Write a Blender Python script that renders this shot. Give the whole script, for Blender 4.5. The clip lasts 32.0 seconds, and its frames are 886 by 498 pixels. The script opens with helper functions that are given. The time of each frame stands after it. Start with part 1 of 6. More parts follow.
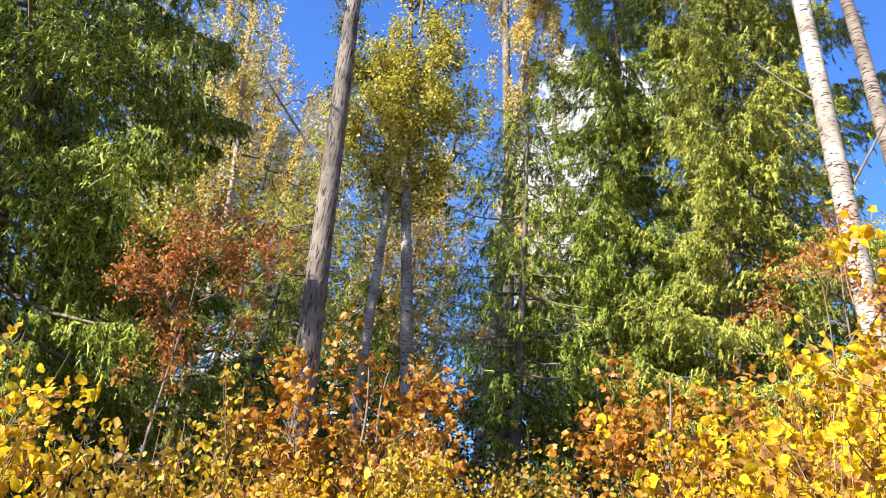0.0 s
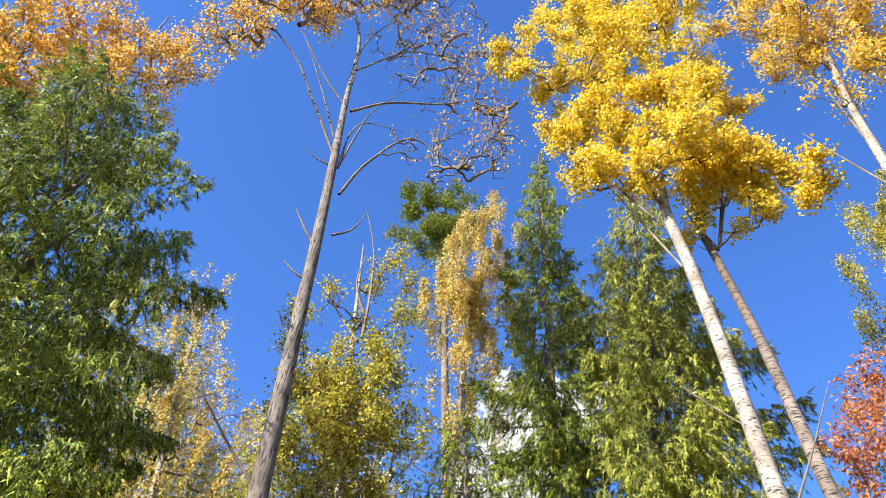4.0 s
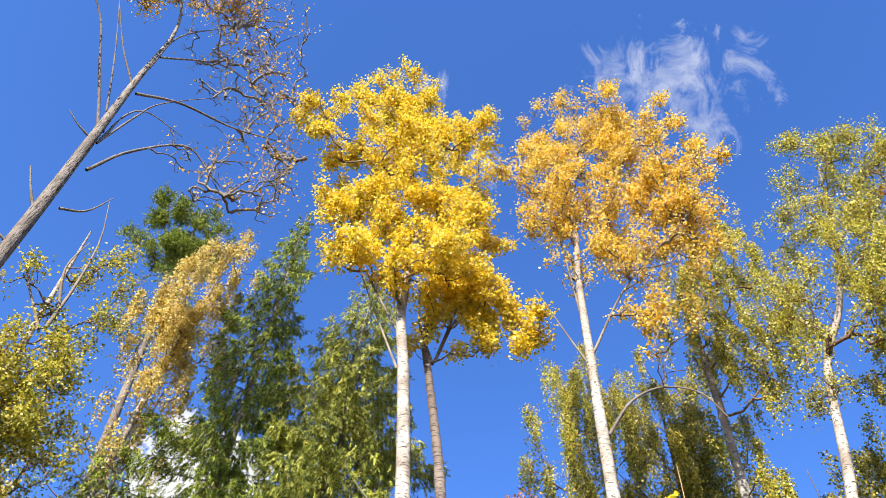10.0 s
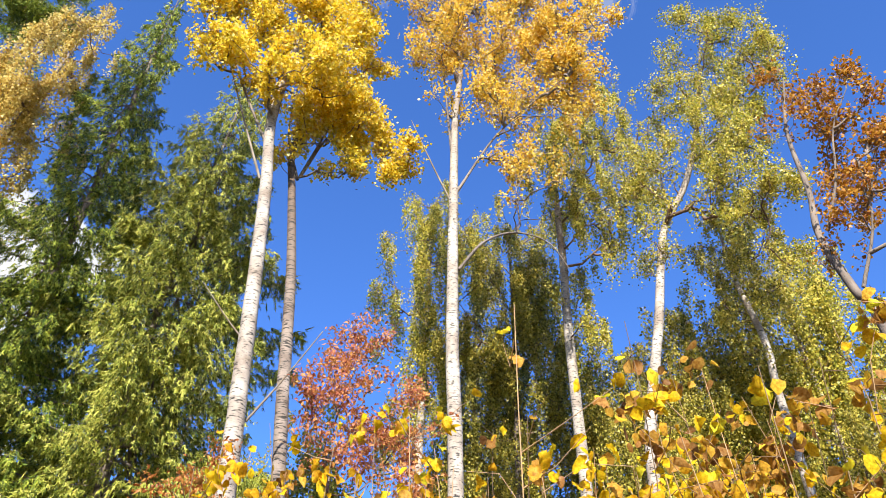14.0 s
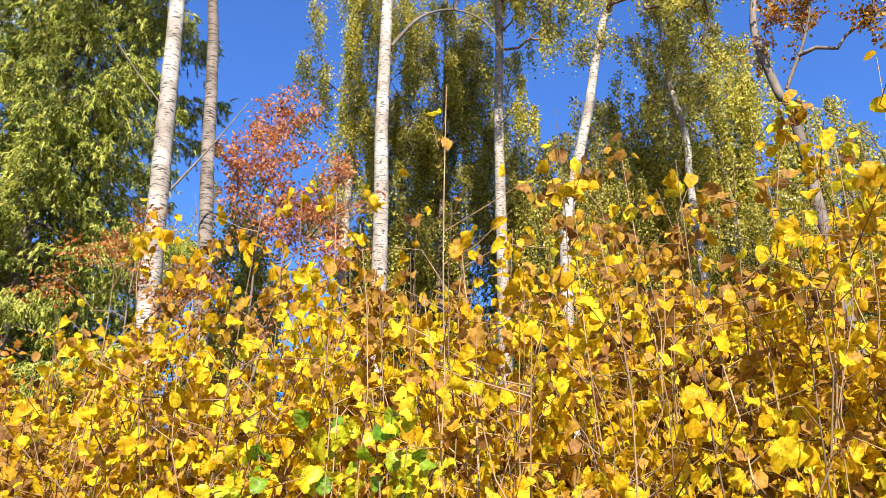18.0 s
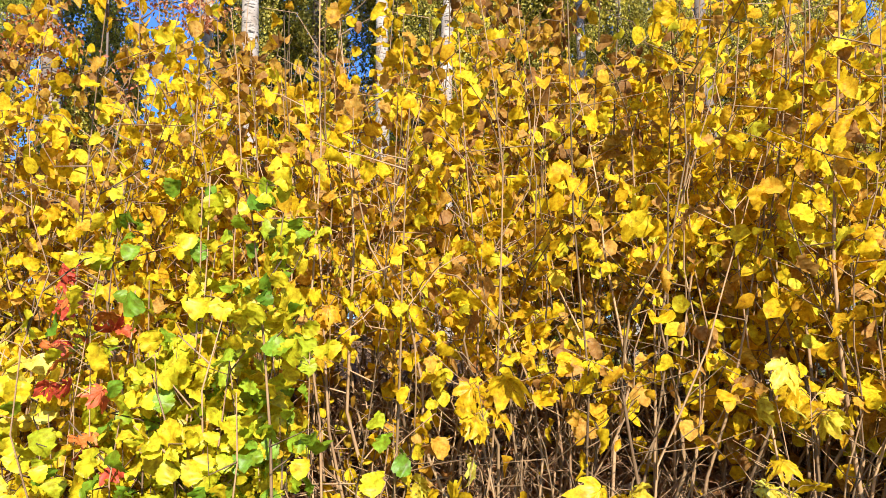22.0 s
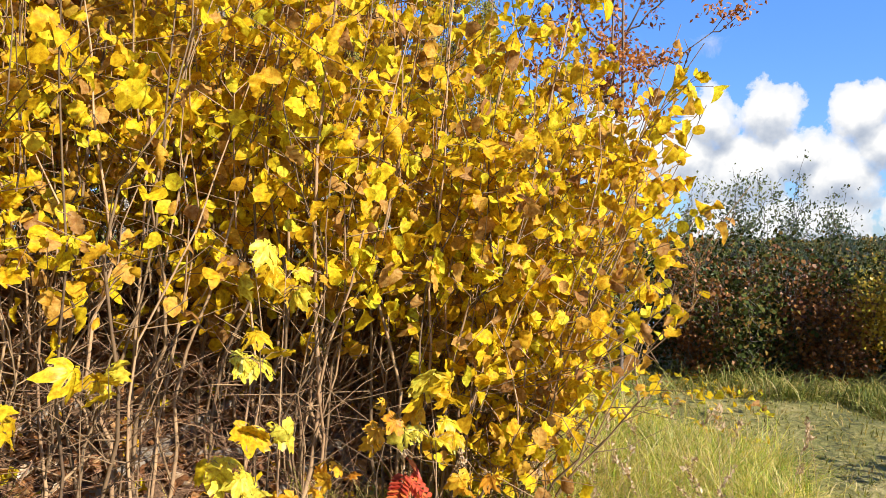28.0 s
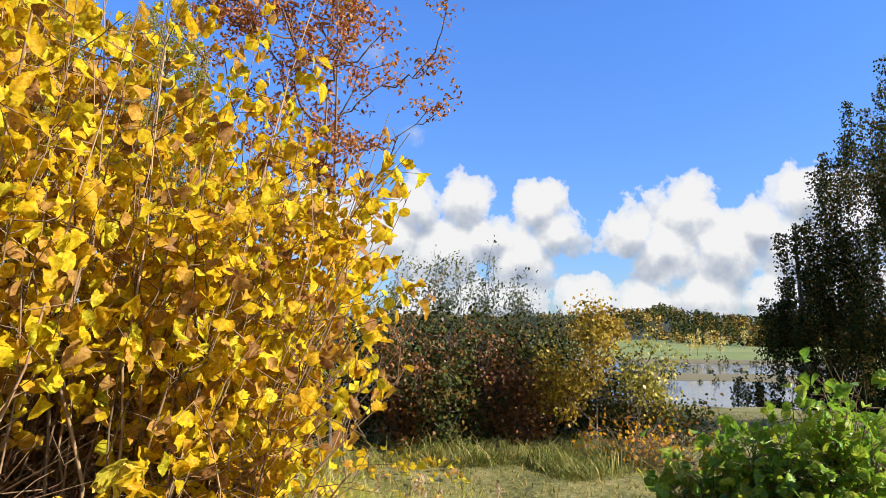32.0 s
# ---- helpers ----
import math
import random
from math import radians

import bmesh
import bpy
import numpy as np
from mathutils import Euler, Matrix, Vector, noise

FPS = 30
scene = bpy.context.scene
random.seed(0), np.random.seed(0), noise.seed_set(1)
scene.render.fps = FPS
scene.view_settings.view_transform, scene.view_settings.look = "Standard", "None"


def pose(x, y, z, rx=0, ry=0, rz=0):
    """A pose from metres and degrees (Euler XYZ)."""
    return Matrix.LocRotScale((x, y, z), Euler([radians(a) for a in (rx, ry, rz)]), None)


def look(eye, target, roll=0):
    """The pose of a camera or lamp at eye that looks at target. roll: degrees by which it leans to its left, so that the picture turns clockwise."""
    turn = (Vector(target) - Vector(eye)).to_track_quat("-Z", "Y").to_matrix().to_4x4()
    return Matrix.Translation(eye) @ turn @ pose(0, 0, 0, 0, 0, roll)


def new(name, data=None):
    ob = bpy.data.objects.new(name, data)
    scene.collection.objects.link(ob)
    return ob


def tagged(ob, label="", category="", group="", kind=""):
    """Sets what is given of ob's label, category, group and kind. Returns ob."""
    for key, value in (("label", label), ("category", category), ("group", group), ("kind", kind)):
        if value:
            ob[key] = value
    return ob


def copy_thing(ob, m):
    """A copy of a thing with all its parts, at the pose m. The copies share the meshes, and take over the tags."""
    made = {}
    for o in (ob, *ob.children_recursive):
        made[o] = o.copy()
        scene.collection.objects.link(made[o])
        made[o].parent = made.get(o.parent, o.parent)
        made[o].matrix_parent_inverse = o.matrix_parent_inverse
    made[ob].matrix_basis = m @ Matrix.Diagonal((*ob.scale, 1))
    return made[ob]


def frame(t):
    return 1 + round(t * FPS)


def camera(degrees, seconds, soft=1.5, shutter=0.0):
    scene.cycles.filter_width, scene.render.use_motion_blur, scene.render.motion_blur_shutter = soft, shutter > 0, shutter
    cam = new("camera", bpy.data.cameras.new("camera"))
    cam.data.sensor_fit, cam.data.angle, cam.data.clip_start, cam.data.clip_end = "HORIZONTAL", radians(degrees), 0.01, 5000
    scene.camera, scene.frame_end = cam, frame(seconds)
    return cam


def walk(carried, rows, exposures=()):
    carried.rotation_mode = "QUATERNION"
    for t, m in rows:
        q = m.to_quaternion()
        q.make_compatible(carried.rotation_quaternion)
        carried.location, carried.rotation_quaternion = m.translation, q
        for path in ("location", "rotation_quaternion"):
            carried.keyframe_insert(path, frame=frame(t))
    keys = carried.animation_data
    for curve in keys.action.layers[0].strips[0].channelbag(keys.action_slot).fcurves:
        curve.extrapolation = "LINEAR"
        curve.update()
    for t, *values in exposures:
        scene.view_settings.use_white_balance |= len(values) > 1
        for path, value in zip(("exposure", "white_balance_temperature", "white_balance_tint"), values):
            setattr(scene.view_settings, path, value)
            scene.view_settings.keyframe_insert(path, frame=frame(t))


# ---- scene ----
# ---------------------------------------------------------------- camera
EYE = Vector((0.0, 0.0, 1.55))
# seconds, azimuth from +Y towards +X, elevation, lean
ROWS = [
    (0, -53.52, 24.25, 8.59), (0.5, -52.93, 27.81, 8.77), (1, -52.58, 30.87, 8.81), (1.5, -52.05, 33.97, 8.8),
    (2, -52.16, 37.38, 8.93), (2.5, -52.65, 40.36, 9.16), (3, -52.31, 42.91, 8.93), (3.5, -51.72, 45.93, 8.6),
    (4, -52.4, 48.84, 9.06), (4.5, -53.19, 52.09, 9.52), (6.5, -48.8, 58.82, 9.85), (7, -43.67, 58.38, 8.74),
    (7.5, -40.04, 58.21, 8.51), (8, -35.37, 57.5, 8.21), (8.5, -30.69, 56.9, 7.75), (9, -27.18, 56.59, 7.18),
    (9.5, -25.21, 56.72, 6.97), (10, -21.83, 56.69, 6.14), (10.5, -17.41, 56.35, 4.72), (11, -13.59, 55.41, 3.69),
    (11.5, -10.86, 54.25, 2.66), (12, -7.63, 52.55, 1.11), (12.5, -6.06, 50.67, 0.75), (13, -5.65, 48.02, 1.28),
    (13.5, -5.53, 45.89, 1.66), (15.5, -0.97, 38.23, 1.27), (16, -0, 35.91, 1.73), (16.5, 0.88, 33.3, 1.23),
    (17, 1.37, 31.29, 0.96), (17.5, 1.65, 29.58, 0.71), (18, 2.22, 27.31, 0.36), (18.5, 2.59, 24.85, -0.07),
    (19, 2.85, 22.27, -0.25), (19.5, 4.44, 19.83, -0.35), (20, 6.97, 17.46, -0.53), (20.5, 8.77, 15.43, -0.71),
    (21, 9.86, 14.1, -0.9), (21.5, 11.32, 12.63, -1.12), (22, 11.97, 9.83, -1.22), (22.5, 12.63, 6.79, -1.18),
    (23, 15.93, 3.76, -1.15), (23.5, 19.76, 0.74, -1.05), (24, 23.29, -1.8, -0.75), (24.5, 26.94, -3.99, -0.51),
    (25, 29.94, -5.98, -0.08), (25.5, 32.84, -7.52, 0.65), (26, 37.14, -7.03, 1.11), (26.5, 41.38, -5.14, 0.98),
    (28.5, 51.95, 1.53, 0.06), (29, 54.61, 2.63, 0.27), (29.5, 57.13, 3.26, 0.25), (30, 59.33, 3.71, 0.19),
    (30.5, 62.23, 4.43, 0.04), (31, 65.47, 5.43, -0.25), (31.5, 68.93, 6.06, -0.55), (32, 71.63, 5.96, 0),
]


def aim(az, el, lean):
    a, e = radians(az), radians(el)
    way = Vector((math.sin(a) * math.cos(e), math.cos(a) * math.cos(e), math.sin(e)))
    return look(EYE, EYE + way, lean)


cam = camera(61.67, 32.0, soft=0.45)
walk(cam, [(t, aim(a, e, r)) for t, a, e, r in ROWS], exposures=[(0.0, 1.42), (5.0, 1.32), (13.0, 1.28), (18.0, 1.12), (20.0, 1.07), (25.0, 1.12), (29.0, 1.02), (32.0, 0.9)])

# ---------------------------------------------------------------- world and sun
SUN_AZ, SUN_EL = 178.0, 31.0


def heading(az, el):
    a, e = radians(az), radians(el)
    return Vector((math.sin(a) * math.cos(e), math.cos(a) * math.cos(e), math.sin(e)))


class Nodes:
    """A short hand for building node trees."""

    def __init__(self, tree):
        self.t = tree
        tree.nodes.clear()

    def add(self, kind, **kw):
        n = self.t.nodes.new(kind)
        for k, v in kw.items():
            if k.startswith("i_"):
                n.inputs[k[2:].replace("_", " ")].default_value = v
        return n

    def link(self, a, b):
        self.t.links.new(a, b)

    def math(self, op, a, b=None, c=None, clamp=False):
        n = self.t.nodes.new("ShaderNodeMath")
        n.operation, n.use_clamp = op, clamp
        for i, v in enumerate((a, b, c)):
            if v is None:
                continue
            if isinstance(v, (int, float)):
                n.inputs[i].default_value = v
            else:
                self.link(v, n.inputs[i])
        return n.outputs[0]

    def noise(self, vec, scale, detail=4.0, rough=0.55, distort=0.0):
        n = self.t.nodes.new("ShaderNodeTexNoise")
        n.inputs["Scale"].default_value, n.inputs["Detail"].default_value = scale, detail
        n.inputs["Roughness"].default_value, n.inputs["Distortion"].default_value = rough, distort
        if vec is not None:
            self.link(vec, n.inputs["Vector"])
        return n.outputs["Fac"]

    def mapping(self, vec, scale, loc=(0, 0, 0)):
        n = self.t.nodes.new("ShaderNodeMapping")
        n.inputs["Scale"].default_value, n.inputs["Location"].default_value = scale, loc
        self.link(vec, n.inputs["Vector"])
        return n.outputs[0]

    def ramp(self, fac, stops, mode="LINEAR"):
        n = self.t.nodes.new("ShaderNodeValToRGB")
        r = n.color_ramp
        r.interpolation = mode
        while len(r.elements) > 1:
            r.elements.remove(r.elements[-1])
        r.elements[0].position = stops[0][0]
        r.elements[0].color = (*stops[0][1], 1)
        for p, c in stops[1:]:
            r.elements.new(p).color = (*c, 1)
        self.link(fac, n.inputs["Fac"])
        return n.outputs["Color"]

    def mix(self, fac, a, b, op="MIX"):
        n = self.t.nodes.new("ShaderNodeMix")
        n.data_type, n.blend_type = "RGBA", op
        for sock, v in ((n.inputs[0], fac), (n.inputs[6], a), (n.inputs[7], b)):
            if isinstance(v, (int, float)):
                sock.default_value = v
            elif isinstance(v, tuple):
                sock.default_value = (*v, 1)
            else:
                self.link(v, sock)
        return n.outputs[2]


# cloud heaps: azimuth, elevation, radius in degrees
HEAPS = [(69.5, 9.2, 2.5), (73.4, 9.6, 2.4), (67.5, 6.5, 3.2), (71.5, 5.6, 3.4), (75.2, 6.6, 2.2), (79.2, 9.2, 2.2), (80.4, 7.2, 2.2), (77.5, 5.2, 2.8), (63, 7.5, 3.5),
         (86, 7.0, 2.3), (89.8, 8.4, 2.8), (88.6, 5.6, 3.3), (92.6, 5.8, 3.2), (95, 7.0, 2.2), (98, 9.0, 2.4), (97, 5.6, 3.2), (101, 7, 4), (77.5, 2.2, 2.4), (82.4, 1.6, 2.4), (91, 2.2, 2.6), (70, 1.4, 3.2), (86.7, 1.4, 2.4), (96, 2.0, 2.6), (74, 1.6, 2.4), (101, 2.4, 3),
         (110, 6, 6), (122, 8, 6), (-42, 36, 4.2), (-44, 30, 4.6), (-39.5, 37, 3.0), (-43, 25, 5.0), (-60, 12, 7), (-66, 9, 6), (150, 10, 8), (-120, 10, 9), (-150, 14, 8)]
WISPS = [(10.4, 68.5, 3.2), (17, 65.5, 3.4), (22, 66, 3.0), (18.3, 61.1, 2.4), (28, 63.5, 3.0), (-29, 68.6, 1.8), (-16.0, 63.6, 1.8), (-62, 82, 4), (66.5, 21, 1.6), (69.7, 14.7, 1.2)]


def make_world():
    w = bpy.data.worlds.new("sky")
    scene.world = w
    w.use_nodes = True
    n = Nodes(w.node_tree)
    sky = n.t.nodes.new("ShaderNodeTexSky")
    sky.sky_type, sky.sun_disc = "NISHITA", False
    sky.sun_elevation, sky.sun_rotation = radians(SUN_EL), radians(SUN_AZ)
    sky.air_density, sky.dust_density, sky.ozone_density = 1.0, 0.25, 3.0
    co = n.t.nodes.new("ShaderNodeTexCoord").outputs["Generated"]

    def heaps(spec, lift=0.0):
        top = None
        for az, el, r in spec:
            d = n.t.nodes.new("ShaderNodeVectorMath")
            d.operation = "DISTANCE"
            n.link(co, d.inputs[0])
            d.inputs[1].default_value = heading(az, el) - Vector((0, 0, lift))
            v = n.math("MULTIPLY_ADD", d.outputs["Value"], -1.0 / math.radians(r), 1.0)
            top = v if top is None else n.math("MAXIMUM", top, v)
        return n.math("MAXIMUM", top, -1.0)

    big = heaps(HEAPS)
    lumps = n.noise(co, 30.0, 8.0, 0.56, 0.15)
    shape = n.math("ADD", big, n.math("MULTIPLY_ADD", lumps, 1.8, -0.82))
    cover = n.ramp(shape, [(0.02, (0, 0, 0)), (0.16, (0.72, 0.72, 0.72)), (0.42, (1, 1, 1))])
    above = heaps(HEAPS[:25], 0.018)
    low = n.noise(co, 21.0, 4.0, 0.5, 0.15)
    high = n.noise(n.mapping(co, (1, 1, 1), (0, 0, 0.022)), 21.0, 4.0, 0.5, 0.15)
    fine = n.noise(co, 70.0, 5.0, 0.6)
    relief = n.math("ADD", n.math("MULTIPLY_ADD", n.math("SUBTRACT", low, high), 0.9, n.math("MULTIPLY_ADD", n.math("SUBTRACT", big, above), 0.85, 0.50)), n.math("MULTIPLY_ADD", fine, 0.36, -0.18))
    white = n.ramp(relief, [(0.08, (0.50, 0.57, 0.70)), (0.34, (0.74, 0.79, 0.88)), (0.60, (1.12, 1.12, 1.12))])
    thin = heaps(WISPS)
    veil = n.math("ADD", thin, n.math("MULTIPLY_ADD", n.noise(n.mapping(co, (1.3, 1, 1)), 17.0, 8.0, 0.66, 0.9), 4.4, -2.35))
    veil = n.math("MULTIPLY", n.ramp(veil, [(0.05, (0, 0, 0)), (1.3, (1, 1, 1))]), 0.40)
    base = n.t.nodes.new("ShaderNodeBackground")
    base.inputs["Strength"].default_value = SKY
    up = n.t.nodes.new("ShaderNodeSeparateXYZ")
    n.link(co, up.inputs[0])
    tint = n.mix(n.math("MULTIPLY_ADD", up.outputs["Z"], 2.6, 0.0, clamp=True), (0.47, 0.59, 0.86), SKY_TINT)
    n.link(n.mix(1.0, sky.outputs["Color"], tint, "MULTIPLY"), base.inputs["Color"])
    cloud = n.t.nodes.new("ShaderNodeBackground")
    cloud.inputs["Strength"].default_value = CLOUD
    n.link(white, cloud.inputs["Color"])
    both = n.t.nodes.new("ShaderNodeMixShader")
    n.link(n.math("MAXIMUM", cover, veil), both.inputs[0])
    n.link(base.outputs[0], both.inputs[1])
    n.link(cloud.outputs[0], both.inputs[2])
    out = n.t.nodes.new("ShaderNodeOutputWorld")
    n.link(both.outputs[0], out.inputs["Surface"])


SKY, SKY_TINT, CLOUD = 0.10, (0.54, 0.86, 1.42), 0.43
make_world()
sun = new("sun", bpy.data.lights.new("sun", "SUN"))
sun.data.energy, sun.data.angle, sun.data.color = 5.0, radians(0.53), (1.0, 0.94, 0.84)
sun.matrix_world = look(heading(SUN_AZ, SUN_EL) * 60, (0, 0, 0))


# ---------------------------------------------------------------- materials
def surface(name):
    m = bpy.data.materials.new(name)
    m.use_nodes = True
    n = Nodes(m.node_tree)
    out = n.t.nodes.new("ShaderNodeOutputMaterial")
    bsdf = n.t.nodes.new("ShaderNodeBsdfPrincipled")
    n.link(bsdf.outputs[0], out.inputs["Surface"])
    return m, n, bsdf, out


def leaf_material(name, stops, through_light=0.35, rough=0.5, spots=0.0, patch=0.25, shine=0.35):
    """Leaves: each one a colour of its own from the ramp, with blotches; light shines through them."""
    m, n, bsdf, out = surface(name)
    geo = n.t.nodes.new("ShaderNodeNewGeometry")
    info = n.t.nodes.new("ShaderNodeObjectInfo")
    each = n.math("FRACT", n.math("ADD", geo.outputs["Random Per Island"], info.outputs["Random"]))
    wide = n.noise(geo.outputs["Position"], 0.9, 2.0)
    pick = n.math("ADD", each, n.math("MULTIPLY_ADD", wide, 2 * patch, -patch), clamp=True)
    col = n.ramp(pick, stops)
    fine = n.noise(geo.outputs["Position"], 55.0, 3.0, 0.6)
    col = n.mix(n.math("MULTIPLY_ADD", fine, 3.0, -1.0, clamp=True), n.mix(1.0, col, (0.62, 0.46, 0.30), "MULTIPLY"), col)
    if spots:
        blot = n.ramp(n.noise(geo.outputs["Position"], 38.0, 2.0, 0.5), [(0.62, (0, 0, 0)), (0.70, (1, 1, 1))])
        col = n.mix(n.math("MULTIPLY", blot, spots), col, (0.16, 0.06, 0.015))
    n.link(col, bsdf.inputs["Base Color"])
    bsdf.inputs["Roughness"].default_value = rough
    bsdf.inputs["Specular IOR Level"].default_value = shine
    tr = n.t.nodes.new("ShaderNodeBsdfTranslucent")
    n.link(col, tr.inputs["Color"])
    mx = n.t.nodes.new("ShaderNodeMixShader")
    mx.inputs[0].default_value = through_light
    n.link(bsdf.outputs[0], mx.inputs[1])
    n.link(tr.outputs[0], mx.inputs[2])
    n.link(mx.outputs[0], out.inputs["Surface"])
    return m


def bark_material(name, light, dark, scale, cut, crack=(0.03, 0.025, 0.02), bump=0.5, vary=0.08, upper=None, change=(0, 0)):
    """Bark: two tones, dark marks stretched by scale, and relief; another colour above a height, where upper is given.
    """
    m, n, bsdf, out = surface(name)
    co = n.t.nodes.new("ShaderNodeTexCoord").outputs["Object"]
    marks = n.noise(n.mapping(co, scale), 1.0, 5.0, 0.6, 0.3)
    tone = n.noise(co, 2.2, 4.0, 0.6)
    fine = n.noise(co, 60.0, 3.0, 0.6)
    col = n.mix(n.ramp(tone, [(0.35, (0, 0, 0)), (0.65, (1, 1, 1))]), dark, light)
    col = n.mix(n.math("MULTIPLY", fine, 0.45), col, n.mix(1.0, col, (0.55, 0.5, 0.45), "MULTIPLY"))
    if upper:
        sep = n.t.nodes.new("ShaderNodeSeparateXYZ")
        n.link(co, sep.inputs[0])
        rise = n.math("MULTIPLY_ADD", n.math("SUBTRACT", sep.outputs["Z"], change[0]), 1.0 / (change[1] - change[0]), n.math("MULTIPLY_ADD", tone, 1.6, -0.8), clamp=True)
        col = n.mix(rise, col, n.mix(fine, (upper[0] * 0.55, upper[1] * 0.5, upper[2] * 0.45), upper))
    mask = n.ramp(marks, [(cut, (0, 0, 0)), (cut + 0.06, (1, 1, 1))])
    col = n.mix(mask, col, crack)
    each = n.t.nodes.new("ShaderNodeObjectInfo").outputs["Random"]
    col = n.mix(1.0, col, n.ramp(each, [(0.0, (1 - vary, 1 - vary, 1 - vary)), (0.5, (1, 1, 1)), (1.0, (1 + vary, 1 + vary, 1 + 1.2 * vary))]), "MULTIPLY")
    n.link(col, bsdf.inputs["Base Color"])
    bsdf.inputs["Roughness"].default_value = 0.85
    b = n.t.nodes.new("ShaderNodeBump")
    b.inputs["Strength"].default_value, b.inputs["Distance"].default_value = bump, 0.02
    n.link(n.math("SUBTRACT", n.math("MULTIPLY", fine, 0.4), marks), b.inputs["Height"])
    n.link(b.outputs[0], bsdf.inputs["Normal"])
    return m


HAZEL_GOLD = leaf_material("hazel_gold", [(0.0, (0.42, 0.23, 0.08)), (0.10, (0.62, 0.38, 0.10)), (0.24, (0.80, 0.50, 0.03)), (0.5, (0.87, 0.62, 0.02)),
                                          (0.82, (0.88, 0.73, 0.03)), (1.0, (0.76, 0.76, 0.05))], 0.48, 0.5, 0.5, shine=0.12)
LIME_GREEN = leaf_material("lime_green", [(0.0, (0.15, 0.34, 0.03)), (0.22, (0.36, 0.55, 0.03)), (0.45, (0.64, 0.68, 0.03)), (1.0, (0.84, 0.70, 0.03))], 0.42, 0.45, 0.35)
LIME_YELLOW = leaf_material("lime_yellow", [(0.0, (0.62, 0.40, 0.03)), (0.25, (0.80, 0.62, 0.02)), (0.7, (0.84, 0.74, 0.03)), (0.9, (0.66, 0.70, 0.03)), (1.0, (0.42, 0.60, 0.04))], 0.42, 0.45, 0.45)
MAPLE_YELLOW = leaf_material("maple_yellow", [(0.0, (0.74, 0.48, 0.015)), (0.35, (0.85, 0.71, 0.03)), (0.8, (0.84, 0.79, 0.10)), (1.0, (0.78, 0.80, 0.16))], 0.44, 0.42, 0.5)
# duller yellow; on the hazels it also carries the shade of the trees
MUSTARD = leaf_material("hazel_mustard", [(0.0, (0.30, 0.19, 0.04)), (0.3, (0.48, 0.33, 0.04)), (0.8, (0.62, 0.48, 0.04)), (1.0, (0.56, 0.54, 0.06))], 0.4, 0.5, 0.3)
# browner copy of the gold leaves; shade inside the thicket put into colour
OCHRE_SHADED = leaf_material("hazel_ochre_shaded", [(0.0, (0.26, 0.14, 0.05)), (0.3, (0.46, 0.27, 0.07)), (0.7, (0.66, 0.43, 0.05)), (1.0, (0.74, 0.58, 0.05))], 0.42, 0.5, 0.4, shine=0.12)
ORANGE = leaf_material("maple_orange", [(0.0, (0.56, 0.22, 0.02)), (0.5, (0.80, 0.46, 0.02)), (1.0, (0.84, 0.56, 0.04))], 0.42, 0.5, 0.3)
RED = leaf_material("rowan_red", [(0.0, (0.46, 0.05, 0.03)), (0.6, (0.66, 0.12, 0.06)), (1.0, (0.70, 0.26, 0.06))], 0.35, 0.5)
RUSSET = leaf_material("rowan_russet", [(0.0, (0.32, 0.10, 0.03)), (0.5, (0.52, 0.20, 0.05)), (1.0, (0.68, 0.36, 0.10))], 0.4, 0.5)
# russet darkened by hand for shrubs that stand in shade
RUSSET_SHADED = leaf_material("russet_shaded", [(0.0, (0.14, 0.05, 0.02)), (0.5, (0.28, 0.12, 0.035)), (1.0, (0.44, 0.22, 0.06))], 0.3, 0.5)
PINKISH = leaf_material("rowan_pink", [(0.0, (0.46, 0.15, 0.09)), (0.5, (0.64, 0.28, 0.13)), (1.0, (0.76, 0.44, 0.12))], 0.4, 0.5)
ASPEN_YELLOW = leaf_material("aspen_yellow", [(0.0, (0.80, 0.54, 0.02)), (0.3, (0.94, 0.76, 0.04)), (0.8, (0.95, 0.85, 0.12)), (1.0, (0.95, 0.90, 0.34))], 0.46, 0.4)
ASPEN_ORANGE = leaf_material("aspen_orange", [(0.0, (0.66, 0.33, 0.04)), (0.5, (0.90, 0.58, 0.07)), (1.0, (0.95, 0.78, 0.30))], 0.46, 0.4)
AMBER = leaf_material("birch_amber", [(0.0, (0.68, 0.38, 0.05)), (0.4, (0.93, 0.69, 0.07)), (0.85, (0.95, 0.79, 0.18)), (1.0, (0.95, 0.84, 0.45))], 0.46, 0.4)
RUST = leaf_material("oak_rust", [(0.0, (0.34, 0.13, 0.02)), (0.5, (0.56, 0.28, 0.03)), (1.0, (0.70, 0.42, 0.06))], 0.4, 0.45)
PALE_YELLOW = leaf_material("birch_pale", [(0.0, (0.52, 0.38, 0.08)), (0.45, (0.82, 0.68, 0.18)), (1.0, (0.93, 0.85, 0.36))], 0.5, 0.45)
BIRCH_GREEN = leaf_material("birch_green", [(0.0, (0.16, 0.20, 0.03)), (0.45, (0.54, 0.55, 0.075)), (0.85, (0.80, 0.73, 0.14)), (1.0, (0.88, 0.74, 0.14))], 0.42, 0.4)
BIRCH_OLIVE = leaf_material("birch_olive", [(0.0, (0.13, 0.15, 0.028)), (0.5, (0.46, 0.45, 0.07)), (1.0, (0.80, 0.72, 0.15))], 0.42, 0.45)
LEAF_GREEN = leaf_material("leaf_green", [(0.0, (0.18, 0.38, 0.035)), (0.6, (0.36, 0.58, 0.055)), (1.0, (0.60, 0.68, 0.08))], 0.46, 0.4)
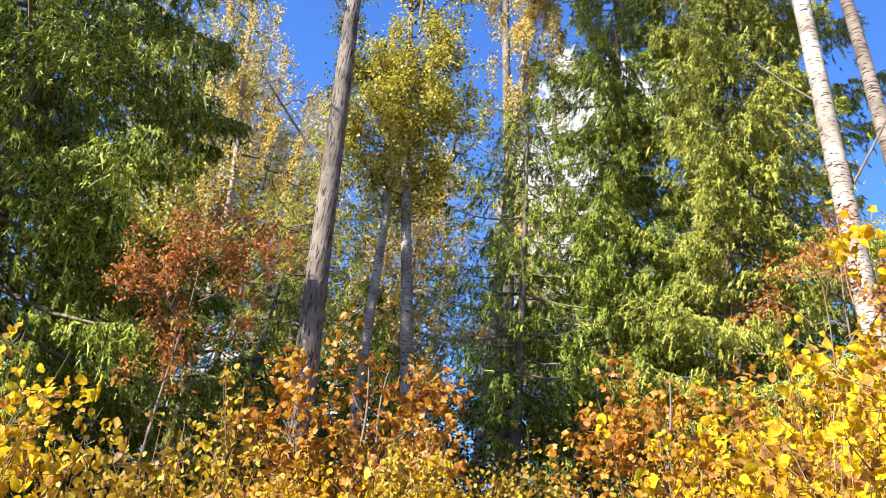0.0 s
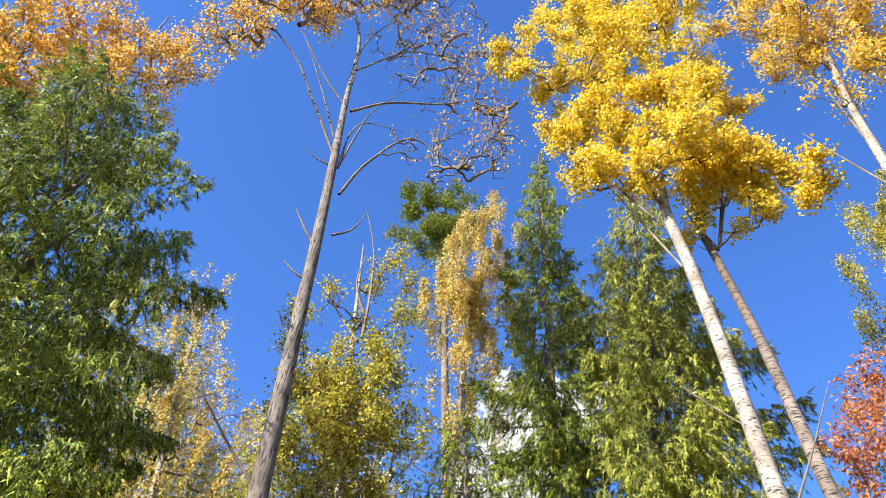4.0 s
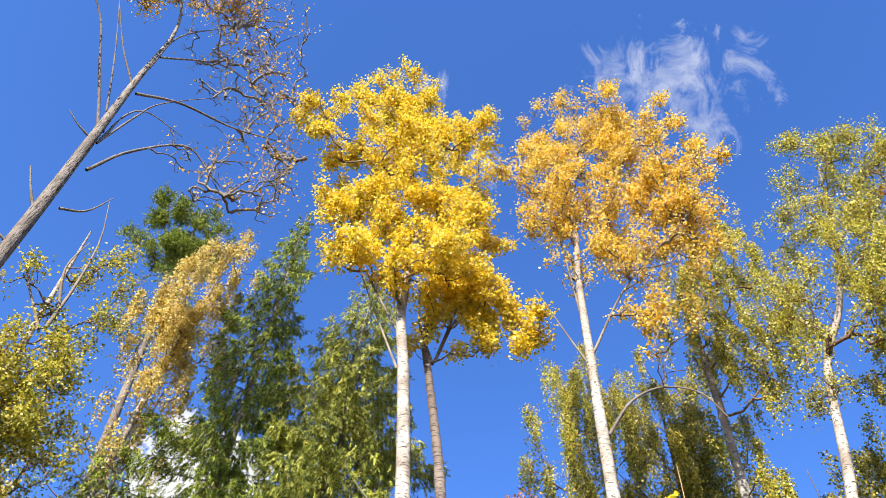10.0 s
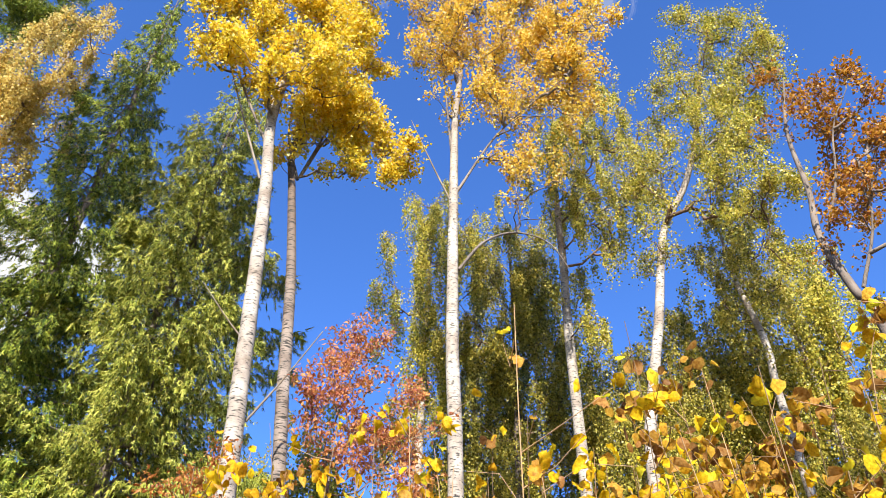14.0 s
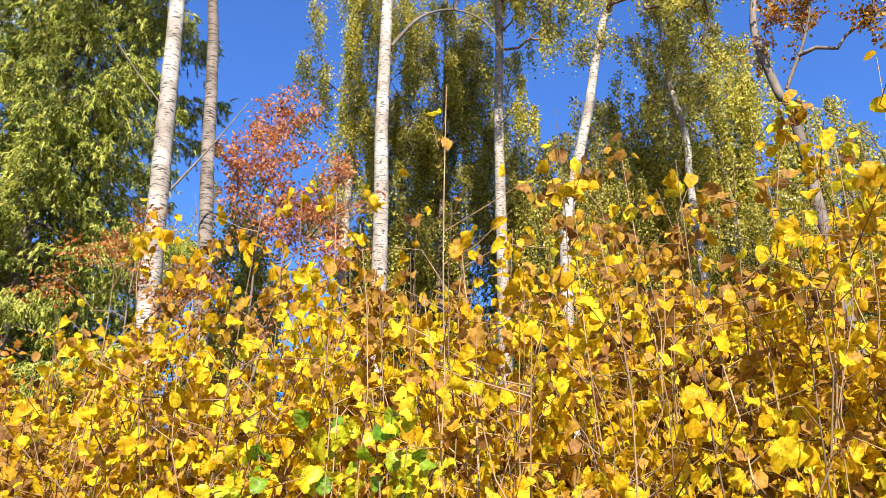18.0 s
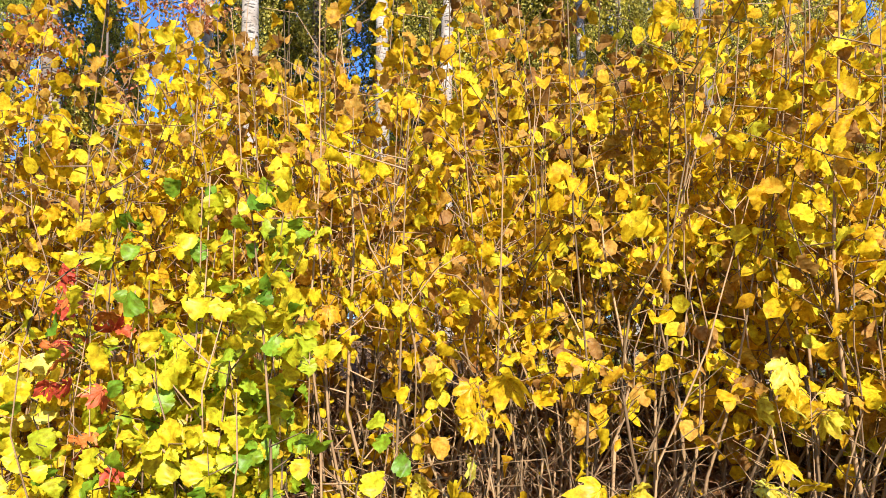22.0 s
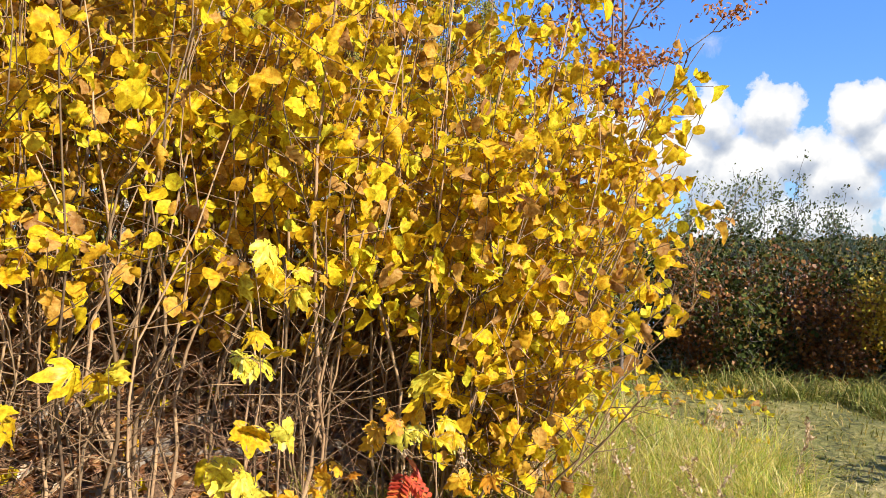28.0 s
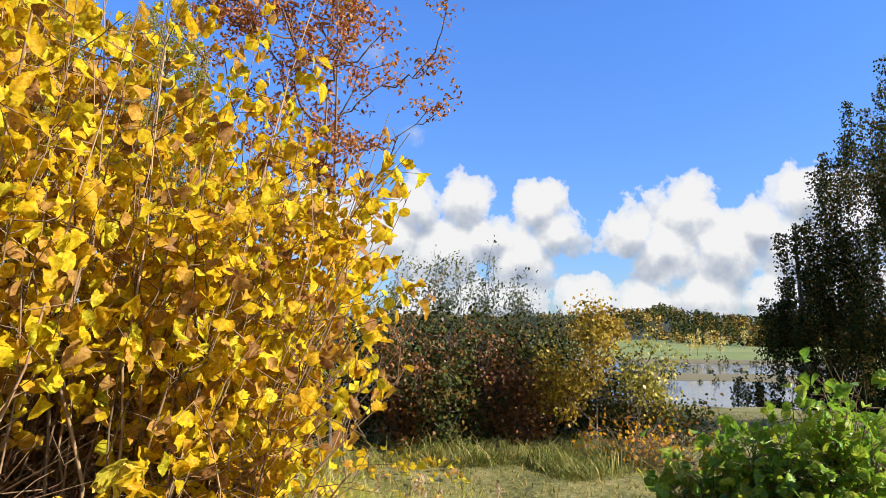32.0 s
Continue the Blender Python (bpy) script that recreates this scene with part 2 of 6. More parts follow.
# dark leaf colour that holds the shade of backlit shrubs and birches
SHADED_LEAF = leaf_material("shaded_leaf", [(0.0, (0.025, 0.042, 0.01)), (0.5, (0.075, 0.11, 0.022)), (0.8, (0.15, 0.13, 0.03)), (1.0, (0.28, 0.14, 0.03))], 0.2, 0.7, shine=0.1)
WILLOW = leaf_material("willow", [(0.0, (0.26, 0.32, 0.13)), (1.0, (0.55, 0.60, 0.30))], 0.4, 0.5)
NEEDLES = leaf_material("spruce_needles", [(0.0, (0.015, 0.03, 0.007)), (0.32, (0.13, 0.215, 0.028)), (0.66, (0.32, 0.43, 0.055)), (1.0, (0.58, 0.65, 0.105))], 0.21, 0.5, shine=0.2)
NEEDLES_PALE = leaf_material("spruce_needles_pale", [(0.0, (0.02, 0.035, 0.008)), (0.32, (0.25, 0.335, 0.05)), (0.66, (0.52, 0.59, 0.105)), (1.0, (0.74, 0.76, 0.20))], 0.30, 0.5, shine=0.2)
LITTER = leaf_material("leaf_litter", [(0.0, (0.11, 0.045, 0.02)), (0.35, (0.32, 0.15, 0.06)), (0.75, (0.56, 0.30, 0.12)), (0.93, (0.66, 0.44, 0.22)), (1.0, (0.76, 0.63, 0.46))], 0.3, 0.6)
GRASS = leaf_material("grass_blades", [(0.0, (0.22, 0.35, 0.035)), (0.25, (0.42, 0.54, 0.06)), (0.5, (0.70, 0.66, 0.10)), (0.75, (0.82, 0.70, 0.24)), (1.0, (0.88, 0.76, 0.46))], 0.4, 0.4, patch=0.45)
TRACK_GRASS = leaf_material("track_grass", [(0.0, (0.12, 0.15, 0.02)), (0.4, (0.29, 0.29, 0.045)), (0.75, (0.50, 0.41, 0.11)), (1.0, (0.66, 0.53, 0.24))], 0.35, 0.6, patch=0.4)
# darker green grass; the shade before the shrubs is in this colour
TUSSOCK_SHADED = leaf_material("tussock_shaded", [(0.0, (0.11, 0.16, 0.025)), (0.5, (0.27, 0.31, 0.05)), (0.8, (0.46, 0.42, 0.12)), (1.0, (0.62, 0.52, 0.24))], 0.3, 0.55, patch=0.45)
DRY_GRASS = leaf_material("dry_grass", [(0.0, (0.24, 0.38, 0.04)), (0.32, (0.50, 0.54, 0.08)), (0.58, (0.70, 0.58, 0.18)), (0.85, (0.78, 0.62, 0.32)), (1.0, (0.50, 0.30, 0.13))], 0.35, 0.5, patch=0.5)
STRAW = leaf_material("straw", [(0.0, (0.42, 0.30, 0.16)), (1.0, (0.72, 0.58, 0.38))], 0.3, 0.6)
FAR_WOOD = leaf_material("far_wood", [(0.0, (0.045, 0.065, 0.022)), (0.6, (0.10, 0.12, 0.035)), (1.0, (0.17, 0.16, 0.045))], 0.0, 0.95, 0.0, 0.2, 0.0)
FAR_BROWN = leaf_material("far_brown", [(0.0, (0.14, 0.09, 0.03)), (0.6, (0.27, 0.18, 0.05)), (1.0, (0.36, 0.27, 0.07))], 0.0, 0.95, 0.0, 0.2, 0.0)
FAR_GOLD = leaf_material("far_gold", [(0.0, (0.34, 0.21, 0.05)), (0.6, (0.52, 0.36, 0.07)), (1.0, (0.60, 0.48, 0.12))], 0.0, 0.95, 0.0, 0.2, 0.0)
BIRCH_BARK = bark_material("birch_bark", (0.52, 0.47, 0.405), (0.27, 0.215, 0.165), (9, 9, 40), 0.55, upper=(0.30, 0.24, 0.19), change=(12.5, 17.0))
BIRCH_DARK = bark_material("birch_bark_dark", (0.34, 0.28, 0.23), (0.15, 0.11, 0.085), (6, 6, 30), 0.52, upper=(0.17, 0.12, 0.09), change=(7.5, 11.5))
ASPEN_BARK = bark_material("aspen_bark", (0.30, 0.25, 0.205), (0.15, 0.12, 0.095), (34, 34, 5), 0.53, (0.035, 0.028, 0.022), 1.0, upper=(0.34, 0.29, 0.24), change=(11, 17))
GREY_BARK = bark_material("grey_bark", (0.26, 0.21, 0.17), (0.13, 0.10, 0.08), (24, 24, 6), 0.58)
TWIG = bark_material("twig_bark", (0.24, 0.15, 0.09), (0.12, 0.07, 0.045), (20, 20, 20), 0.66, bump=0.2)
HAZEL_BARK = bark_material("hazel_bark", (0.37, 0.24, 0.115), (0.165, 0.095, 0.045), (30, 30, 12), 0.64, bump=0.2, vary=0.55)
DEAD_WOOD = bark_material("dead_wood", (0.31, 0.255, 0.19), (0.16, 0.12, 0.085), (40, 40, 3), 0.66, (0.10, 0.07, 0.05), 0.6)
ROTTEN = bark_material("rotten_wood", (0.38, 0.25, 0.14), (0.20, 0.11, 0.065), (40, 40, 4), 0.58, (0.05, 0.03, 0.02), 0.9)
BRUSH = bark_material("dead_twigs", (0.36, 0.20, 0.105), (0.17, 0.085, 0.042), (20, 20, 20), 0.62, bump=0.2)
WEATHERED = bark_material("weathered_wood", (0.60, 0.56, 0.51), (0.36, 0.30, 0.25), (30, 30, 1.3), 0.55, (0.20, 0.12, 0.075), 0.8)


# ---------------------------------------------------------------- mesh tools
def link_mesh(name, V, F, material, parent=None, label="", smooth=False):
    """One mesh object from arrays of places and of equal-sided faces."""
    V, F = np.asarray(V, np.float32), np.asarray(F, np.int32)
    me = bpy.data.meshes.new(name)
    me.vertices.add(len(V))
    me.vertices.foreach_set("co", V.ravel())
    me.loops.add(F.size)
    me.loops.foreach_set("vertex_index", F.ravel())
    me.polygons.add(len(F))
    me.polygons.foreach_set("loop_start", np.arange(0, F.size, F.shape[1], dtype=np.int32))
    me.polygons.foreach_set("loop_total", np.full(len(F), F.shape[1], np.int32))
    if smooth:
        me.polygons.foreach_set("use_smooth", np.ones(len(F), bool))
    me.materials.append(material)
    me.update(calc_edges=True)
    ob = new(name, me)
    if parent is not None:
        ob.parent = parent
    if label:
        ob["label"] = label
    return ob


def thing(name, at, label, category, group="", kind=""):
    ob = new(name)
    ob.location = at
    ob.empty_display_size = 0.2
    return tagged(ob, label, category, group, kind)


def tube(P, R, sides=6, rough=0.0, rng=None):
    """A tapering tube along the places P."""
    P, R = np.asarray(P, float), np.asarray(R, float)
    T = np.gradient(P, axis=0)
    T /= np.linalg.norm(T, axis=1)[:, None] + 1e-9
    up = np.array([0.0, 0.0, 1.0]) if abs(T[:, 2]).mean() < 0.8 else np.array([1.0, 0.0, 0.0])
    A = np.cross(T, up)
    A /= np.linalg.norm(A, axis=1)[:, None] + 1e-9
    B = np.cross(T, A)
    w = np.linspace(0, 2 * np.pi, sides, endpoint=False)
    rad = R[:, None] * np.ones(sides)
    if rough and rng is not None:
        rad = rad * (1 + rough * rng.normal(size=rad.shape))
    V = P[:, None] + rad[..., None] * (A[:, None] * np.cos(w)[:, None] + B[:, None] * np.sin(w)[:, None])
    i, j = np.meshgrid(np.arange(len(P) - 1), np.arange(sides), indexing="ij")
    k = (j + 1) % sides
    F = np.stack([i * sides + j, i * sides + k, (i + 1) * sides + k, (i + 1) * sides + j], -1).reshape(-1, 4)
    return V.reshape(-1, 3), F


def joined(pieces):
    Vs, Fs, n = [], [], 0
    for V, F in pieces:
        Vs.append(V)
        Fs.append(F + n)
        n += len(V)
    return np.concatenate(Vs), np.concatenate(Fs)


def smooth_line(P, n):
    """n places along a rounded line through the places P (Catmull-Rom)."""
    P = np.asarray(P, float)
    Q = np.vstack([2 * P[0] - P[1], P, 2 * P[-1] - P[-2]])
    s = np.linspace(0, len(P) - 1 - 1e-6, n)
    i = s.astype(int)
    u = (s - i)[:, None]
    a, b, c, d = Q[i], Q[i + 1], Q[i + 2], Q[i + 3]
    return 0.5 * (2 * b + (c - a) * u + (2 * a - 5 * b + 4 * c - d) * u ** 2 + (3 * b - a - 3 * c + d) * u ** 3)


# leaf shapes: y runs from stalk to tip, x across, z up from the blade
def blade_shape(widths, ys, fold, droop, seed, ragged=0.0):
    r = np.random.RandomState(seed)
    V = []
    for y, w in zip(ys, widths):
        z = -droop * y * y
        l, q = 1 + ragged * r.normal(), 1 + ragged * r.normal()
        V += [(-w * l, y, z + fold * w * (1 + 0.5 * r.normal())), (0, y, z), (w * q, y, z + fold * w * (1 + 0.5 * r.normal()))]
    F = []
    for i in range(len(ys) - 1):
        a = 3 * i
        F += [(a, a + 1, a + 4, a + 3), (a + 1, a + 2, a + 5, a + 4)]
    return np.array(V), np.array(F)


def lobed_shape(lobes, seed, droop=0.25):
    """A lobed leaf as quads that fan out from the foot of its blade."""
    r = np.random.RandomState(seed)
    rim = [(0.0, 0.0, 0.0)]
    V, F = [(0, 0.12, 0)], []
    for ang, ln in lobes:
        a = math.radians(ang)
        ln *= 1 + 0.09 * r.normal()
        V.append((ln * math.sin(a), 0.12 + ln * math.cos(a), -droop * ln * ln * (0.6 + 0.8 * abs(math.sin(a))) + 0.05 * r.normal()))
    n = len(V)
    for i in range(1, n - 2, 2):
        F.append((0, i, i + 1, i + 2))
    return np.array(V), np.array(F)


HAZEL = [blade_shape((0.12, 0.38, 0.46, 0.42, 0.26, 0.02), (0, 0.12, 0.36, 0.60, 0.82, 1.0), f, d, s, 0.10)
         for f, d, s in ((0.2, 0.2, 1), (0.4, 0.5, 2), (-0.3, 0.5, 3), (0.6, -0.2, 4), (0.3, 0.7, 5), (1.0, 0.4, 6), (0.15, 0.1, 7), (-0.7, 0.6, 8))]
ROUND = [blade_shape((0.12, 0.5, 0.52, 0.30, 0.05), (0, 0.22, 0.55, 0.86, 1.0), f, d, s, 0.12) for f, d, s in ((0.15, 0.1, 1), (0.4, 0.3, 2), (-0.2, 0.25, 3))]
HAZEL_FAR = [blade_shape((0.22, 0.46, 0.46, 0.24, 0.02), (0, 0.2, 0.56, 0.84, 1.0), f, d, s, 0.16) for f, d, s in ((0.2, 0.2, 1), (0.5, 0.6, 2), (-0.4, 0.5, 3), (1.1, 0.3, 4), (-0.9, 0.6, 5))]
HAZEL_PLAIN = [blade_shape((0.24, 0.46, 0.38, 0.06), (0, 0.28, 0.72, 1.0), f, d, s, 0.15) for f, d, s in ((0.2, 0.2, 1), (0.5, 0.5, 2), (-0.4, 0.5, 3))]
FALLEN = [blade_shape((0.2, 0.46, 0.06), (0, 0.42, 1.0), f, d, s, 0.15) for f, d, s in ((0.3, 0.2, 1), (0.8, 0.6, 2), (-0.6, 0.5, 3))]
SLIM = [blade_shape((0.02, 0.26, 0.02), (0, 0.45, 1.0), f, d, s) for f, d, s in ((0.3, 0.1, 1), (0.6, 0.3, 2))]
SMALL = [(np.array([(0, 0, 0), (0.42, 0.45, 0.10), (0, 1, -0.1), (-0.42, 0.45, 0.14)]), np.array([(0, 1, 2, 3)]))]
MAPLE = [lobed_shape([(-150, 0.34), (-122, 0.52), (-104, 0.50), (-88, 0.70), (-74, 0.62), (-60, 0.78), (-46, 0.86), (-33, 0.74), (-22, 0.64), (-10, 0.84), (0, 0.94), (10, 0.82), (22, 0.66), (33, 0.76), (46, 0.88), (60, 0.74), (74, 0.60), (88, 0.68), (104, 0.50), (122, 0.50), (150, 0.34)],
                     s, d) for s, d in ((1, 0.5), (2, 0.65), (3, 0.3), (4, 0.6), (5, -0.3), (6, 0.15))]


def sprig_shape(seed, n=3, slim=0.055, side_long=0.36):
    """A spruce shoot: a rib with slim side shoots, all of needles."""
    r = np.random.RandomState(seed)
    V, F = [], []

    def sliver(a, b, w):
        a, b = np.array(a), np.array(b)
        d = b - a
        side = np.cross(d, (0.5 * r.normal(), 0, 1.0))
        side *= w / (np.linalg.norm(side) + 1e-9)
        k = len(V)
        V.extend([a + 0.15 * d - side, a + 0.2 * d + side, b])
        F.append((k, k + 1, k + 2))

    sliver((0, 0, 0), (0.03 * r.normal(), 1, 0.05 * r.normal()), slim * 1.1)
    for i in range(n):
        y = 0.08 + 0.72 * i / n
        for s in (-1, 1):
            L = side_long * (1 - 0.5 * y) * (1 + 0.3 * r.normal())
            sliver((0, y, 0), (s * L * 0.55, y + L * 0.80, -0.25 * L + 0.12 * r.normal()), slim)
    return np.array(V), np.array(F)


SPRIG_FAR = [sprig_shape(s, 4, 0.042) for s in (1, 2, 3)]
SPRIG = [sprig_shape(s, 5, 0.043, 0.32) for s in (1, 2, 3, 4)]


def facing(way, face):
    """Turns: y along way, z near face."""
    way = way / (np.linalg.norm(way, axis=1)[:, None] + 1e-9)
    x = np.cross(way, face)
    x /= np.linalg.norm(x, axis=1)[:, None] + 1e-9
    z = np.cross(x, way)
    return np.stack([x, way, z], -1)


def strew(shapes, at, turn, size, rng):
    """Copies of leaf shapes as arrays of one mesh."""
    pick = rng.randint(0, len(shapes), len(at))
    out = []
    for k, (V, F) in enumerate(shapes):
        m = pick == k
        if not m.any():
            continue
        W = at[m][:, None] + size[m][:, None, None] * np.einsum("nij,vj->nvi", turn[m], V)
        n = m.sum()
        out.append((W.reshape(-1, 3), (F[None] + (np.arange(n) * len(V))[:, None, None]).reshape(-1, F.shape[1])))
    return joined(out)


def leaf_turns(n, rng, hang=0.5, sunward=0.6):
    """Ways and faces of leaves that hang and spread at random."""
    way = rng.normal(size=(n, 3)) * (1, 1, 0.6) - (0, 0, hang)
    face = rng.normal(size=(n, 3)) * 0.8 + np.array(heading(SUN_AZ, 55)) * sunward
    return facing(way, face)


# ---------------------------------------------------------------- ground
def step(a, b, v):
    s = np.clip((v - a) / (b - a), 0, 1)
    return s * s * (3 - 2 * s)


def front_line(x):
    """Where the bank begins: y for a given x."""
    return np.interp(x, [-9, -5, -2.5, 0, 1.5, 2.6, 3.4, 5, 8], [1.0, 2.6, 3.3, 2.9, 2.75, 2.45, 2.4, 2.7, 3.5])


LAKE = -15.0


def ground(x, y):
    x, y = np.asarray(x, float), np.asarray(y, float)
    b = y - front_line(x)
    bank = 0.16 * step(-0.9, 0.1, b) + 1.05 * step(0.0, 2.4, b) + 0.10 * np.clip(b - 2.0, 0, 40)
    bank = bank * (1 - step(3.0, 9.0, x)) * step(-60, -3, y)
    bumps = 0.05 * np.sin(1.7 * x + 0.6 * y) * np.cos(1.3 * y - 0.4 * x) + 0.025 * np.sin(4.1 * x) * np.sin(3.7 * y)
    r = np.hypot(x, y)
    a = np.degrees(np.arctan2(x, y))
    sector = step(52, 66, a) * (1 - step(135, 150, a))
    drop = -17.5 * step(12, 95, r) * sector
    rise = 3.6 * step(318, 372, r) * sector
    dam = (2.9 + 0.2 * np.sin(0.2 * y)) * step(233, 240, r) * (1 - step(284, 291, r)) * sector
    hill = sector * (np.interp(a, [60, 78, 84, 87.8, 90.5, 94, 120], [19, 19, 21, 33, 23, 15, 15]) + 1.5 * np.sin(a * 2.3)) * step(660, 1180, r)
    far = (1 - sector) * 20 * step(80, 900, r)
    return bank + bumps * (1 - step(30, 60, r)) + drop + rise + dam + hill + far


def ground_material():
    m, n, bsdf, out = surface("ground_soil")
    geo = n.t.nodes.new("ShaderNodeNewGeometry")
    pos = geo.outputs["Position"]
    a = n.noise(pos, 0.35, 5.0)
    b = n.noise(pos, 14.0, 5.0, 0.65)
    soil = n.ramp(b, [(0.3, (0.045, 0.026, 0.013)), (0.55, (0.15, 0.08, 0.038)), (0.75, (0.30, 0.17, 0.08))])
    # straw and green patches, which also paint dapples of light on the track
    patch = n.noise(pos, 1.6, 4.0, 0.6)
    b2 = n.math("ADD", b, n.math("MULTIPLY_ADD", patch, 0.7, -0.35))
    turf = n.ramp(b2, [(0.3, (0.07, 0.07, 0.015)), (0.5, (0.18, 0.165, 0.035)), (0.72, (0.32, 0.26, 0.095))])
    sep = n.t.nodes.new("ShaderNodeSeparateXYZ")
    n.link(pos, sep.inputs[0])
    # turf lies on the open side, soil and litter under the bushes
    side = n.math("SUBTRACT", n.math("MULTIPLY_ADD", sep.outputs["X"], 0.42, 1.6), sep.outputs["Y"])
    side = n.math("MULTIPLY_ADD", n.math("ADD", side, n.math("MULTIPLY_ADD", a, 1.5, -0.75)), 0.9, 0.5, clamp=True)
    near = n.mix(side, soil, turf)
    dist = n.t.nodes.new("ShaderNodeVectorMath")
    dist.operation = "LENGTH"
    n.link(pos, dist.inputs[0])
    farfac = n.math("MULTIPLY_ADD", dist.outputs["Value"], 1 / 60.0, -1.5, clamp=True)
    field = n.ramp(n.noise(pos, 0.02, 4.0), [(0.35, (0.14, 0.175, 0.035)), (0.6, (0.20, 0.225, 0.05)), (0.75, (0.26, 0.23, 0.065))])
    woodland = n.math("GREATER_THAN", sep.outputs["Z"], -11.5)
    field = n.mix(woodland, field, (0.035, 0.04, 0.015))
    reeds = n.math("LESS_THAN", sep.outputs["Z"], LAKE + 1.05)
    field = n.mix(reeds, field, (0.17, 0.135, 0.055))
    n.link(n.mix(farfac, near, field), bsdf.inputs["Base Color"])
    bsdf.inputs["Roughness"].default_value = 0.95
    bu = n.t.nodes.new("ShaderNodeBump")
    bu.inputs["Strength"].default_value, bu.inputs["Distance"].default_value = 0.8, 0.05
    n.link(b, bu.inputs["Height"])
    n.link(bu.outputs[0], bsdf.inputs["Normal"])
    return m


def make_ground():
    radii = np.concatenate([np.linspace(0.0, 14, 70), np.geomspace(14.4, 4500, 110)])
    turns = np.radians(np.arange(0, 360, 1.5))
    r, a = np.meshgrid(radii, turns, indexing="ij")
    x, y = r * np.sin(a), r * np.cos(a)
    V = np.stack([x, y, ground(x, y)], -1).reshape(-1, 3)
    n = len(turns)
    i, j = np.meshgrid(np.arange(len(radii) - 1), np.arange(n), indexing="ij")
    k = (j + 1) % n
    F = np.stack([i * n + j, (i + 1) * n + j, (i + 1) * n + k, i * n + k], -1).reshape(-1, 4)
    ob = link_mesh("ground", V, F[:, ::-1], ground_material(), smooth=True)
    tagged(ob, "uneven forest ground with leaf litter, turf and fields", "ground", kind="structure")
    m, nn, bsdf, out = surface("lake_water")
    geo = nn.t.nodes.new("ShaderNodeNewGeometry")
    bsdf.inputs["Base Color"].default_value = (0.05, 0.08, 0.11, 1)
    bsdf.inputs["Roughness"].default_value = 0.06
    bsdf.inputs["IOR"].default_value = 1.33
    bu = nn.t.nodes.new("ShaderNodeBump")
    bu.inputs["Strength"].default_value, bu.inputs["Distance"].default_value = 0.12, 0.2
    nn.link(nn.noise(geo.outputs["Position"], 0.8, 4.0), bu.inputs["Height"])
    nn.link(bu.outputs[0], bsdf.inputs["Normal"])
    W = np.array([(80, -320, LAKE), (520, -320, LAKE), (520, 220, LAKE), (80, 220, LAKE)])
    tagged(link_mesh("water", W, np.array([(0, 1, 2, 3)]), m), "calm blue lake water below the slope", "water", kind="structure")


make_ground()


# ---------------------------------------------------------------- trees
def grow(trunk, tips, rng, lift=0.15):
    """Branches that reach every tip from the nearest older wood. Returns lines of places and, for each, how many tips hang on it."""
    nodes, owner = [p for p in trunk], [-1] * len(trunk)
    lines, parents, grip = [], [], []
    axis = np.asarray(trunk)
    d0 = np.array([np.linalg.norm((axis - t) * (1, 1, 0.35), axis=1).min() for t in tips])
    N = np.array(nodes)
    for t in tips[np.argsort(d0)]:
        d = np.linalg.norm(N - t, axis=1) + 1.1 * np.clip(N[:, 2] - t[2] + 0.3, 0, None)
        k = int(d.argmin())
        a = N[k]
        u = np.linspace(0, 1, 5)[:, None]
        L = np.linalg.norm(t - a)
        line = a + (t - a) * u + np.sin(u * np.pi) * np.array([0, 0, -lift * L]) + np.sin(u * np.pi) * rng.normal(size=(5, 3)) * 0.06 * L
        lines.append(line)
        parents.append(owner[k])
        owner += [len(lines) - 1] * 4
        N = np.vstack([N, line[1:]])
    load = np.ones(len(lines))
    for i in range(len(lines) - 1, -1, -1):
        if parents[i] >= 0:
            load[parents[i]] += load[i]
    return lines, load


def ellipsoid(c, r, n, rng, shell=0.5):
    v = rng.normal(size=(n, 3))
    v /= np.linalg.norm(v, axis=1)[:, None]
    return np.array(c) + v * (rng.uniform(shell ** 3, 1, size=(n, 1)) ** (1 / 3)) * np.array(r)


def clumps(c, r, n, rng):
    """Tips in clumps, with gaps between them, filling a rounded crown."""
    k = max(4, n // 4)
    hearts = ellipsoid(c, r, k, rng, 0.25)
    own = hearts[rng.randint(0, k, n)]
    return own + np.clip(rng.normal(size=(n, 3)), -1.5, 1.5) * np.array(r) * 0.18


def loose(c, r, n, rng):
    """Tips in small sprays about a bough's end, dense within and thinning outwards."""
    k = max(3, n // 4)
    v = rng.normal(size=(k, 3))
    d = np.linalg.norm(v, axis=1)[:, None]
    hearts = np.array(c) + v * np.minimum(1.0, 2.1 / d) * r * 0.66
    return hearts[rng.randint(0, k, n)] + np.clip(rng.normal(size=(n, 3)), -2, 2) * (0.07, 0.07, 0.12)


